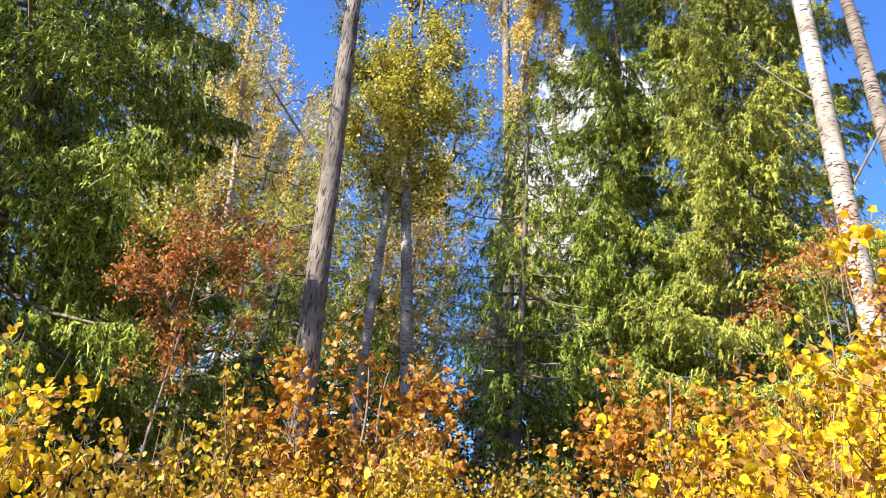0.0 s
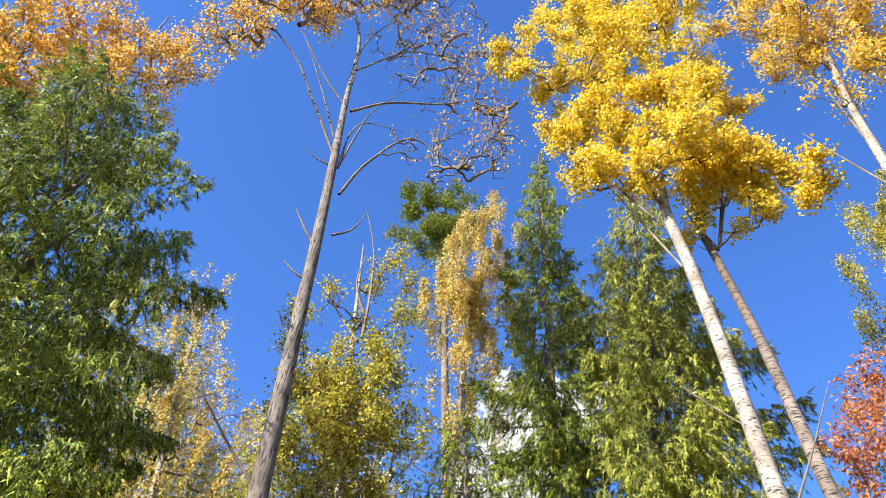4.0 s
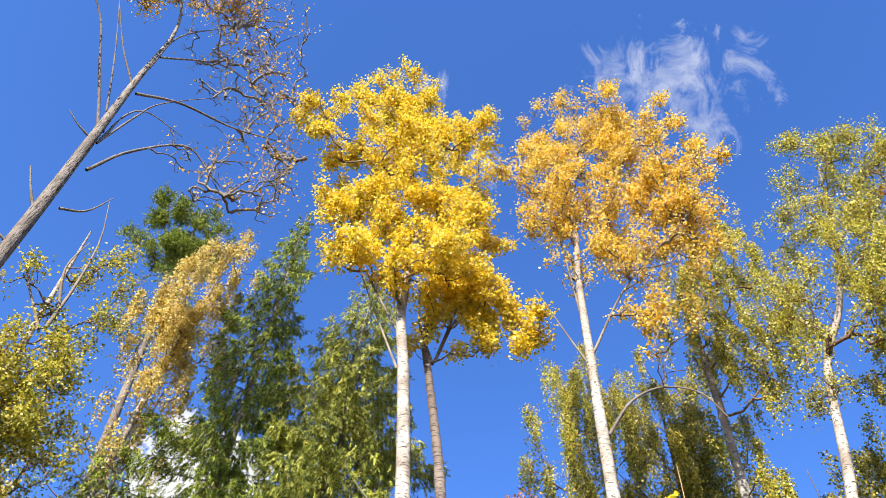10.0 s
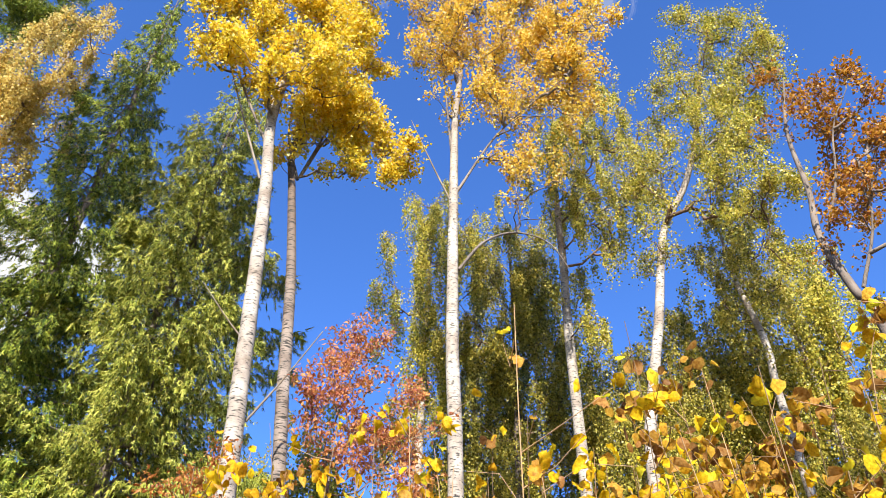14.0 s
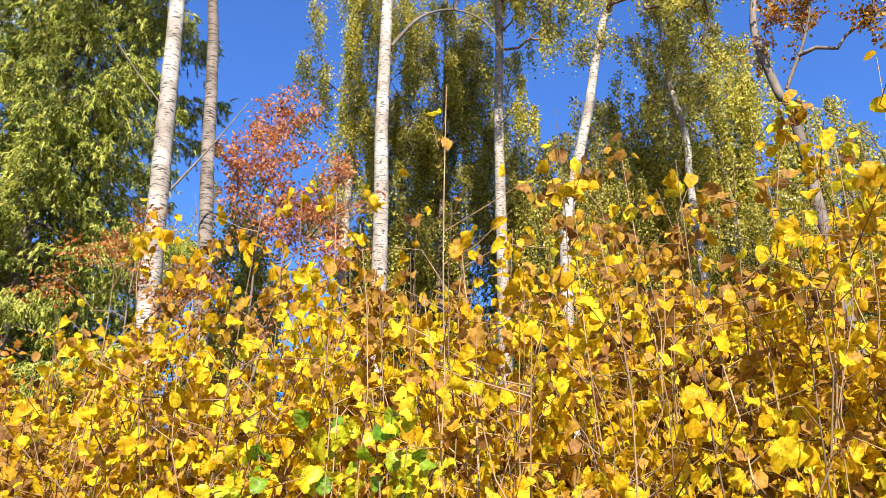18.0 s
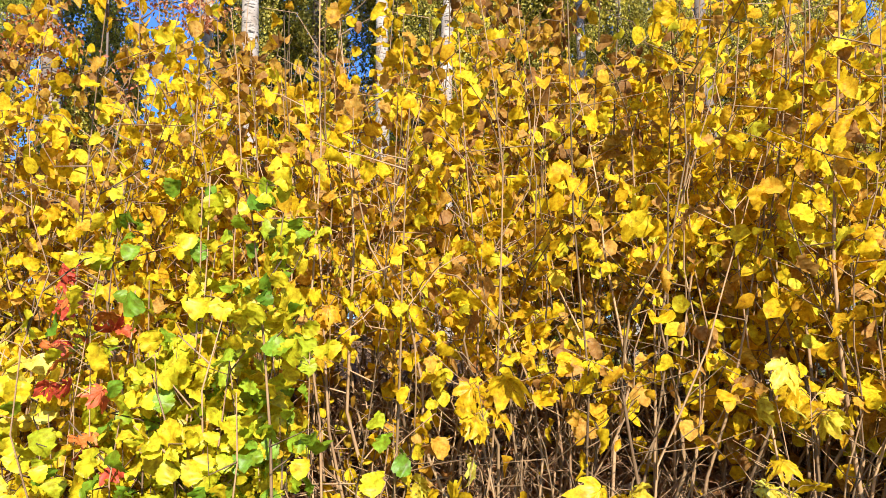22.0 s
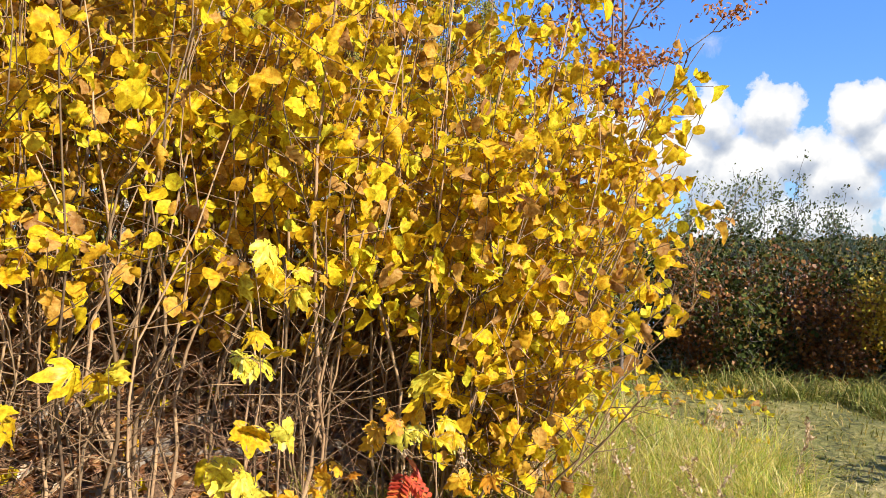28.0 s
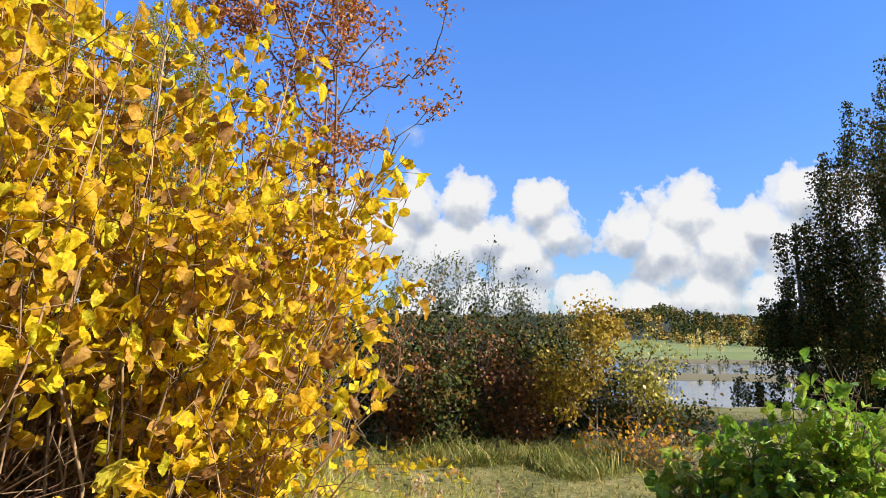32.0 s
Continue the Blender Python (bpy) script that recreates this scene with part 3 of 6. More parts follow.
def tree(name, trunk, radii, crowns, bark, leaf, label, category, seed, leaf_size=0.07, per_tip=40, cloud=0.32, hang=0.5, shapes=SMALL, group="",
         dense=95, sunny=0.9, twig=None, limbs=(), limb_r=0.035, stubs=(), sag=0.15, thin=0.0045, dead=0):
    """A broadleaved tree: trunk, limbs, twigs and a crown of single leaves. crowns: (centre, radii, tips, share of leaves), or (x, y, z, radius, share)."""
    rng = np.random.RandomState(seed)
    x, y = trunk[0][:2]
    base = np.array([x, y, float(ground(x, y)) - 0.12])
    ctrl = np.vstack([base, np.array(trunk[1:])])
    n = max(14, int((ctrl[-1, 2] - base[2]) * 2.2))
    line = smooth_line(ctrl, n)
    line[:, :2] += 0.03 * np.sin(np.linspace(0, 9, n)[:, None] + rng.uniform(0, 6, 2)) * np.linspace(0, 1, n)[:, None]
    h = (line[:, 2] - base[2]) / (line[-1, 2] - base[2])
    rad = np.interp(h, np.linspace(0, 1, len(radii)), radii) * (1 + 0.35 * np.exp(-h * 30))
    t = thing(name, base, label, category, group)
    V, F = tube(line, rad, 12, 0.025, rng)
    link_mesh("trunk", V - base, F, bark, t, smooth=True)
    wood = line
    for k, L in enumerate(limbs):
        q = smooth_line(L, 4 * len(L))
        V, F = tube(q, np.linspace(limb_r * (1.0 if k < 3 else 0.75), 0.007, len(q)), 7, 0.03, rng)
        link_mesh("limb", V - base, F, twig or bark, t, smooth=True)
        wood = np.vstack([wood, q[2:]])
    tips, share = [], []
    for q in crowns:
        if len(q) == 4:
            c, r, k, s = q
            p = clumps(c, r, k, rng)
        else:
            k, s = max(7, int(dense * q[3] ** 2)), q[4]
            p = loose(q[:3], q[3], k, rng)
        tips.append(p)
        share += [s] * k
    if tips:
        tips = np.concatenate(tips)
        share = np.array(share)
        low = min(tips[:, 2].min() - 2.5, line[-4, 2])
        lines, load = grow(wood[(wood[:, 2] > low)], tips, rng, sag)
        small, thick = [], 0
        for L, w in zip(lines, load):
            r0 = thin * w ** 0.5 + 0.004
            V, F = tube(L, np.linspace(r0, max(0.55 * r0, 0.004), 5), 5 if r0 > 0.02 else 3)
            if w > 9 and thick < 14:
                link_mesh("limb", V - base, F, twig or bark, t, smooth=True)
                thick += 1
            else:
                small.append((V, F))
        V, F = joined(small)
        link_mesh("twigwork", V - base, F, twig or TWIG, t)["kind"] = "stuff"
        order = np.argsort(rng.uniform(size=len(tips)))
        ends = tips[order]
        cnt = rng.poisson(per_tip * share[order])
        at = np.repeat(ends, cnt, axis=0)
        if len(at):
            m = len(at)
            shoot = rng.normal(size=(len(ends), 3)) + (0, 0, 0.5)
            shoot = np.repeat(shoot / np.linalg.norm(shoot, axis=1)[:, None], cnt, axis=0)
            off = np.clip(rng.normal(size=(m, 3)), -1.9, 1.9) * cloud * 0.55 + shoot * (rng.uniform(-1.0, 2.2, m) * cloud)[:, None]
            if hang > 1.2:
                off[:, 2] = -np.abs(rng.normal(size=m)) * cloud * 2.6
                off[:, :2] *= 0.45
            at = at + off
            size = leaf_size * rng.uniform(0.7, 1.3, m)
            V, F = strew(shapes, at, leaf_turns(m, rng, hang, sunny), size, rng)
            c = link_mesh("crown", V - base, F, leaf, t)
            c["kind"] = "stuff"
    for a, b, r in stubs:
        V, F = tube(smooth_line([a, (np.array(a) + b) / 2 + (0, 0, -0.05), b], 6), np.linspace(r, r * 0.35, 6), 6)
        link_mesh("dead_branch", V - base, F, DEAD_WOOD, t, "bleached broken branch", smooth=True)
    return t


def spruce(base, top, reach, leaf, label, seed, bare=0.0, shoots=5200, r=0.16, group="spruces of the wood", size=0.32, sparse=4.2, split=False, cone=1.9, shapes=None):
    """A spruce: trunk, whorls of boughs and hanging shoots."""
    rng = np.random.RandomState(seed)
    b = np.array([base[0], base[1], float(ground(base[0], base[1])) - 0.15])
    top = np.array(top, float)
    H = top[2] - b[2]
    line = smooth_line([b, b + (top - b) * 0.5 + rng.normal(size=3) * (0.15, 0.15, 0), top], 22)
    t = thing("spruce", b, label, "tree", group)
    V, F = tube(line, np.linspace(r, 0.015, 22), 9, 0.03, rng)
    link_mesh("trunk", V - b, F, GREY_BARK, t, smooth=True)
    wood, at, way = [], [], []
    levels = np.arange(bare, 0.985, 0.42 / H)
    for h in levels:
        spread = reach * min(1.0, (1.03 - h) * cone) ** 0.8
        k = rng.randint(4, 7)
        for a in rng.uniform(0, 2 * np.pi) + np.arange(k) * 2 * np.pi / k + rng.normal(size=k) * 0.3:
            L = spread * rng.uniform(0.6, 1.1)
            s = np.linspace(0, 1, 6)
            droop = -0.42 * L * s + 0.30 * L * s ** 2.6 + (0.25 * L * s if h > 0.85 else 0)
            o = b + (top - b) * h
            P = np.stack([o[0] + np.sin(a) * L * s, o[1] + np.cos(a) * L * s, o[2] + droop + rng.normal() * 0.05], -1)
            wood.append(tube(P, np.linspace(0.010 + 0.010 * L, 0.005, 6), 4))
            m = int(max(3, sparse * 7.5 * L * (0.6 + 0.5 * L)))
            u = rng.uniform(0.12, 1, m) ** 0.8
            q = np.stack([np.interp(u, s, P[:, i]) for i in range(3)], -1)
            side = rng.choice([-1, 1], m) * rng.uniform(0.1, 1, m) * 0.30 * L * (1.15 - u)
            q[:, 0] += np.cos(a) * side
            q[:, 1] -= np.sin(a) * side
            q[:, 2] -= 0.25 * np.abs(side)
            if shapes:
                q[:, 2] -= rng.exponential(0.16, m) * (rng.uniform(size=m) < 0.55)
            at.append(q)
            w = np.stack([np.sin(a) * np.full(m, 0.5) + np.cos(a) * side, np.cos(a) * np.full(m, 0.5) - np.sin(a) * side, rng.uniform(-2.6 if shapes else -1.9, -0.2 if shapes else 0.0, m)], -1)
            way.append(w + rng.normal(size=(m, 3)) * 0.25)
    V, F = joined(wood)
    if split:
        for P, Q in wood:
            link_mesh("bough", P - b, Q, GREY_BARK, t)
    else:
        link_mesh("boughwork", V - b, F, GREY_BARK, t)["kind"] = "stuff"
    at, way = np.concatenate(at), np.concatenate(way)
    if len(at) > shoots:
        keep = rng.permutation(len(at))[:shoots]
        at, way = at[keep], way[keep]
    V, F = strew(shapes or SPRIG_FAR, at, facing(way, rng.normal(size=(len(at), 3)) * 0.5 + (0, -0.5, 0.7)), size * rng.uniform(0.6, 1.3, len(at)), rng)
    c = link_mesh("crown", V - b, F, leaf, t)
    c["kind"] = "stuff"
    return t


# the tall aspen by the track
tree("aspen", [(-7.85, 4.35, 0), (-8.0, 4.1, 4.0), (-8.15, 3.8, 8.0), (-8.25, 3.5, 12.0), (-8.42, 3.19, 15.65), (-8.66, 2.91, 19.1), (-9.0, 1.95, 21.3), (-9.2, 1.0, 23.0)],
     (0.18, 0.145, 0.125, 0.105, 0.085, 0.055, 0.03, 0.008),
     [(-9.1, 0.5, 18.6, 0.66, 0.7), (-9.0, 1.3, 21.0, 1.06, 0.7), (-8.8, 2.3, 23.3, 1.0, 0.6), (-9.1, 0.3, 15.7, 0.39, 0.5), (-9.1, 0.8, 16.5, 0.47, 0.6), (-8.9, 1.7, 19.2, 0.6, 0.6), (-8.5, 3.1, 22.6, 0.79, 0.4),
      (-7.9, 4.5, 22.4, 1.06, 0.05), (-7.5, 5.2, 20.6, 0.8, 0.06), (-6.7, 6.1, 17.2, 0.7, 0.08), (-7.4, 5.2, 18.2, 0.8, 0.03), (-8.0, 4.2, 19.6, 0.9, 0.02), (-6.4, 5.9, 15.4, 0.6, 0.05), (-7.6, 4.8, 15.3, 0.55, 0.02), (-7.2, 5.4, 14.9, 0.5, 0.06)],
     ASPEN_BARK, ASPEN_ORANGE, "tall grey aspen, nearly bare, with orange leaves at its top", "tree", 11, 0.07, 24, 0.16, dense=250, twig=GREY_BARK, thin=0.0052, sag=-0.04, limb_r=0.034,
     limbs=[[(-8.33, 3.41, 13.59), (-8.64, 2.51, 15.33), (-8.82, 1.81, 16.49), (-8.98, 0.6, 17.27), (-9.0, -0.19, 17.64)], [(-8.22, 3.66, 12.65), (-8.09, 3.94, 13.86), (-7.75, 4.58, 15.21), (-7.33, 5.23, 14.8), (-7.03, 5.62, 14.6)],
            [(-8.36, 3.33, 15.47), (-8.05, 4.02, 16.38), (-7.47, 5.02, 16.94), (-6.84, 5.85, 17.55), (-6.34, 6.39, 17.46)], [(-8.43, 3.15, 16.56), (-8.46, 3.08, 18.51), (-8.26, 3.58, 20.68), (-7.93, 4.26, 23.72)],
            [(-8.32, 3.42, 13.77), (-8.61, 2.62, 15.81), (-8.84, 1.69, 17.68)], [(-8.44, 3.14, 15.65), (-8.64, 2.52, 16.4), (-8.86, 1.56, 17.77)], [(-8.3, 3.48, 13.4), (-8.24, 3.61, 14.86), (-8.17, 3.78, 15.9), (-7.76, 4.56, 17.91)]]
     + [[(-8.43, 3.14, 17.2), (-8.05, 4.03, 18.96), (-7.6, 4.81, 19.3), (-7.06, 5.58, 19.5)], [(-8.17, 3.77, 11.48), (-8.03, 4.06, 11.82), (-7.94, 4.23, 12.5)], [(-8.3, 3.48, 13.55), (-8.3, 3.48, 14.69), (-8.19, 3.72, 15.27), (-7.84, 4.42, 15.39)]],
     stubs=[((-8.25, 3.6, 11.03), (-8.46, 3.08, 11.82), 0.032), ((-8.37, 3.31, 13.4), (-8.55, 2.81, 13.57), 0.022), ((-8.2, 3.62, 10.2), (-8.41, 3.21, 10.48), 0.025), ((-8.2, 3.66, 9.0), (-8.32, 3.43, 9.35), 0.025), ((-8.05, 4.0, 6.3), (-8.6, 2.9, 7.6), 0.03)])
# two birches with one golden crown
tree("birch", [(-3.15, 9.45, 0), (-3.52, 9.25, 5.0), (-3.74, 9.16, 7.6), (-3.95, 9.07, 10.2), (-4.14, 9.0, 12.1), (-4.4, 8.88, 14.4), (-4.35, 8.85, 17.5), (-5.0, 8.4, 23.0)], (0.17, 0.15, 0.135, 0.12, 0.105, 0.08, 0.05, 0.02),
     [(-6.9, 6.7, 21.4, 0.62, 0.9), (-5.3, 8.0, 23.7, 1.0, 1), (-3.8, 8.8, 22.1, 1.0, 1), (-5.2, 8.1, 20.0, 1.15, 1), (-4.2, 8.6, 17.9, 1.15, 1), (-5.4, 7.9, 17.0, 0.8, 1), (-2.9, 9.2, 17.5, 0.68, 1),
      (-4.7, 8.3, 14.9, 0.72, 0.9), (-3.6, 8.9, 15.4, 0.85, 0.9), (-6.4, 7.2, 19.8, 0.44, 0.8), (-6.0, 7.5, 16.7, 0.36, 0.8), (-5.5, 7.9, 15.4, 0.5, 0.8), (-2.9, 9.1, 19.9, 0.5, 0.7)],
     BIRCH_BARK, ASPEN_YELLOW, "white-barked birch with a bright golden crown", "tree", 12, 0.080, 72, 0.17, dense=105, sunny=1.3, twig=GREY_BARK, group="golden birches",
     limbs=[[(-4.34, 9.01, 13.54), (-4.30, 8.97, 15.74), (-4.01, 9.03, 18.29), (-3.78, 9.07, 20.80)], [(-4.29, 9.03, 13.19), (-4.91, 8.67, 14.53), (-5.61, 8.18, 16.21), (-6.02, 7.84, 16.93)],
            [(-4.40, 8.98, 14.10), (-4.66, 8.87, 17.26), (-5.51, 8.38, 21.37), (-5.82, 8.19, 25.08)]],
     stubs=[((-4.3, 9.0, 12.3), (-5.6, 8.4, 16.0), 0.03), ((-3.7, 9.3, 8.4), (-4.7, 8.9, 9.6), 0.02), ((-3.6, 9.3, 7.2), (-2.7, 9.4, 8.9), 0.02)])
tree("birch", [(-2.9, 10.45, 0), (-3.19, 10.32, 5.95), (-3.46, 10.23, 8.4), (-3.7, 10.14, 10.8), (-4.0, 10.03, 13.0), (-4.2, 9.95, 14.6), (-4.0, 10.0, 17.0)], (0.14, 0.125, 0.115, 0.105, 0.09, 0.07, 0.03),
     [(-3.4, 10.0, 15.4, 0.73, 1), (-2.7, 10.2, 15.0, 0.65, 1), (-2.1, 10.4, 14.5, 0.53, 1), (-3.9, 9.8, 14.4, 0.57, 0.8), (-2.9, 10.2, 13.7, 0.35, 0.7), (-3.6, 10.0, 16.8, 0.7, 0.8)],
     BIRCH_DARK, ASPEN_YELLOW, "dark-barked birch with golden lower boughs", "tree", 13, 0.080, 72, 0.17, dense=105, sunny=1.3, twig=GREY_BARK, group="golden birches",
     limbs=[[(-4.05, 10.23, 13.69), (-4.46, 10.02, 15.38), (-4.46, 9.99, 18.85)], [(-4.00, 10.25, 13.87), (-3.56, 10.48, 15.58), (-2.66, 10.82, 16.07), (-1.96, 11.04, 14.99)], [(-4.02, 10.24, 13.78), (-3.36, 10.32, 16.67), (-2.87, 10.31, 18.53)]])
tree("birch", [(-0.5, 10.5, 0), (-0.6, 10.48, 7.4), (-0.67, 10.48, 9.5), (-0.7, 10.48, 13.0), (-0.68, 10.48, 16.0), (-0.53, 10.49, 18.1), (-0.35, 10.4, 24.0)], (0.15, 0.13, 0.12, 0.10, 0.075, 0.055, 0.015),
     [(-0.7, 10.3, 24.1, 1.1, 0.7), (0.6, 10.3, 22.6, 1.15, 0.9), (1.8, 10.1, 21.2, 1.05, 1), (2.3, 10.0, 18.8, 0.84, 0.9), (-1.2, 10.2, 21.4, 1.0, 0.7), (-0.4, 10.3, 19.4, 1.15, 0.75), (0.9, 10.3, 18.6, 1.1, 0.9),
      (2.0, 10.1, 17.2, 0.78, 0.85), (-1.2, 10.2, 18.2, 0.62, 0.6), (-0.4, 10.3, 16.9, 0.63, 0.4), (0.6, 10.3, 16.2, 0.68, 0.4), (1.3, 10.2, 15.6, 0.66, 0.45), (0.9, 10.3, 14.2, 0.48, 1), (1.1, 10.2, 13.2, 0.5, 0.3), (2.6, 10.0, 16.7, 0.56, 0.7)],
     BIRCH_BARK, AMBER, "white-barked birch with an amber crown", "tree", 14, 0.074, 52, 0.17, dense=110, sunny=1.3, twig=GREY_BARK, group="golden birches",
     limbs=[[(-0.72, 10.48, 14.46), (-0.90, 10.60, 16.92), (-1.08, 10.73, 19.72), (-1.12, 10.87, 22.42)], [(-0.65, 10.48, 13.32), (0.37, 10.26, 15.16), (1.93, 9.84, 16.58)],
            [(-0.57, 10.48, 11.15), (-0.08, 10.55, 11.93), (0.54, 10.59, 12.22), (1.19, 10.59, 11.93), (1.55, 10.59, 11.19)], [(-0.65, 10.48, 15.92), (-0.58, 10.45, 18.69), (-0.03, 10.44, 22.43), (0.35, 10.40, 24.66)]],
     stubs=[((-0.7, 10.5, 13.0), (-1.7, 10.4, 15.9), 0.025)])
# green birches further back
tree("birch", [(2.9, 13.7, 0), (3.07, 13.66, 8.3), (3.35, 13.59, 10.2), (3.82, 13.47, 12.2), (4.4, 13.3, 14.8), (5.2, 13.0, 16.3), (5.9, 12.7, 18.5), (6.6, 12.2, 22.0)], (0.17, 0.145, 0.13, 0.12, 0.10, 0.08, 0.055, 0.015),
     [(6.8, 12.2, 21.6, 1.0, 0.8), (7.5, 11.8, 20.3, 0.95, 0.8), (5.9, 12.7, 19.6, 0.92, 0.75), (6.6, 12.4, 18.3, 0.9, 0.85), (5.6, 12.8, 20.9, 0.5, 0.6), (5.9, 12.7, 16.7, 0.94, 0.9), (4.4, 13.3, 16.9, 0.85, 0.7),
      (6.2, 12.5, 15.0, 0.9, 0.8), (6.7, 12.3, 14.1, 0.75, 0.7), (4.6, 13.2, 14.3, 0.7, 0.5)],
     BIRCH_BARK, BIRCH_GREEN, "curved white birch with yellow-green leaves", "tree", 15, 0.064, 92, 0.2, 1.0, dense=80, group="green birches",
     limbs=[[(4.6, 13.22, 15.4), (4.7, 13.2, 17.2), (5.0, 13.1, 18.6)], [(5.4, 12.9, 16.9), (6.6, 12.3, 17.9), (7.6, 11.8, 19.2)]])
tree("birch", [(1.9, 15.0, 0), (1.92, 14.88, 10.4), (1.97, 14.87, 13.5), (2.02, 14.86, 15.1), (2.06, 14.86, 18.3), (2.4, 14.8, 22.5)], (0.18, 0.15, 0.13, 0.11, 0.08, 0.02),
     [(3.1, 14.7, 21.4, 1.1, 0.6), (4.1, 14.4, 22.0, 0.9, 0.6), (3.3, 14.6, 19.4, 1.2, 0.7), (4.1, 14.4, 17.8, 0.84, 0.7), (2.2, 14.8, 18.1, 1.0, 0.7), (4.8, 14.2, 20.1, 0.73, 0.45), (3.0, 14.7, 16.7, 0.95, 0.6), (1.7, 14.9, 20.4, 0.92, 0.5), (2.2, 14.8, 13.4, 0.7, 0.6)],
     BIRCH_BARK, BIRCH_GREEN, "white birch with thin yellow-green crown", "tree", 16, 0.064, 92, 0.19, 1.3, dense=80, group="green birches")
tree("birch", [(6.4, 14.9, 0), (6.4, 14.67, 10.1), (6.5, 14.62, 12.2), (6.3, 14.7, 14.5), (6.4, 14.7, 17.0)], (0.13, 0.11, 0.10, 0.08, 0.02),
     [(6.7, 14.6, 16.5, 0.9, 0.7), (6.0, 14.8, 15.2, 0.8, 0.7), (7.2, 14.4, 14.6, 0.8, 0.7), (6.4, 14.7, 13.0, 0.7, 0.5)],
     BIRCH_BARK, BIRCH_OLIVE, "slim crooked birch with olive leaves", "tree", 17, 0.064, 92, 0.2, 1.3, dense=70, group="green birches")
tree("birch", [(-2.2, 18.7, 0), (-2.1, 18.6, 12), (-1.9, 18.6, 22)], (0.17, 0.12, 0.02),
     [(-2.1, 18.6, 21.0, 1.2, 0.8), (-2.6, 18.5, 18.9, 1.15, 0.8), (-3.5, 18.4, 18.0, 0.7, 0.3), (-2.4, 18.5, 16.7, 1.1, 0.8), (-0.9, 18.7, 18.9, 1.15, 0.8), (-2.1, 18.6, 14.7, 0.9, 0.7), (-0.9, 18.7, 21.6, 0.9, 0.5), (-2.6, 18.5, 12.6, 0.9, 0.7)],
     BIRCH_BARK, BIRCH_GREEN, "weeping birch with green and yellow hanging twigs", "tree", 30, 0.070, 112, 0.26, 1.5, dense=62, group="green birches")
tree("birch", [(0.6, 19.1, 0), (0.7, 19.0, 12), (0.8, 19.0, 20.5)], (0.18, 0.13, 0.02),
     [(1.1, 19.0, 20.4, 1.3, 0.9), (0.3, 19.0, 18.1, 1.5, 1), (1.6, 18.9, 18.0, 1.15, 1), (-0.2, 19.0, 15.8, 1.45, 1), (1.4, 19.0, 15.7, 1.44, 1), (0.5, 19.0, 13.4, 1.4, 1), (2.2, 18.9, 13.0, 1.1, 0.9), (0.4, 19.0, 10.8, 1.4, 1)],
     BIRCH_DARK, BIRCH_OLIVE, "weeping birch with dull olive foliage", "tree", 31, 0.072, 112, 0.27, 1.5, dense=56, group="green birches")
for k, (x, y, z0, z1, rx, mat, n) in enumerate([(8.4, 17.0, 9, 18.0, 2.2, BIRCH_GREEN, 330), (6.0, 18.0, 7, 16.5, 2.4, BIRCH_OLIVE, 330), (-5.0, 19.5, 6, 14, 1.5, BIRCH_GREEN, 170), (11.5, 15.5, 5, 14.5, 2.3, BIRCH_OLIVE, 240)]):
    zc = (z0 + z1) / 2
    WEEPING = tree("birch", [(x, y, 0), (x + 0.1, y, zc - 2), (x, y, z1 - 1)], (0.17, 0.12, 0.02), [((x, y, zc), (rx, rx * 0.8, (z1 - z0) / 2), n, 1)],
         BIRCH_BARK if k % 2 == 0 else BIRCH_DARK, mat, "weeping birch with green and yellow hanging twigs" if mat is BIRCH_GREEN else "weeping birch with dull olive foliage", "tree",
         32 + k, 0.074, 170, 0.30, 1.5, group="green birches")
tree("oak", [(5.95, 9.3, 0), (5.95, 9.28, 8.3), (5.82, 9.34, 9.4), (5.7, 9.41, 10.7), (5.82, 9.33, 11.8), (5.92, 9.27, 13.4), (6.3, 9.1, 15.0)], (0.12, 0.10, 0.09, 0.08, 0.065, 0.045, 0.015),
     [(6.3, 9.0, 14.6, 0.55, 0.6), (6.4, 8.9, 13.4, 0.62, 0.7), (6.9, 8.6, 12.9, 0.75, 0.8), (6.6, 8.8, 11.7, 0.68, 0.7), (6.3, 9.0, 10.8, 0.55, 0.6), (5.7, 9.4, 10.4, 0.43, 0.2), (7.2, 8.4, 11.8, 0.85, 0.8), (5.9, 9.3, 13.8, 0.44, 0.25), (7.6, 8.0, 10.6, 0.8, 0.8)],
     GREY_BARK, RUST, "dark-trunked tree with rusty orange leaves", "tree", 41, 0.07, 46, 0.15, dense=85, twig=GREY_BARK,
     limbs=[[(5.83, 9.33, 10.75), (6.15, 8.96, 11.63), (6.36, 8.64, 12.68), (6.68, 8.22, 13.31)], [(5.92, 9.27, 9.41), (6.27, 8.85, 10.36), (6.43, 8.55, 11.42)]])
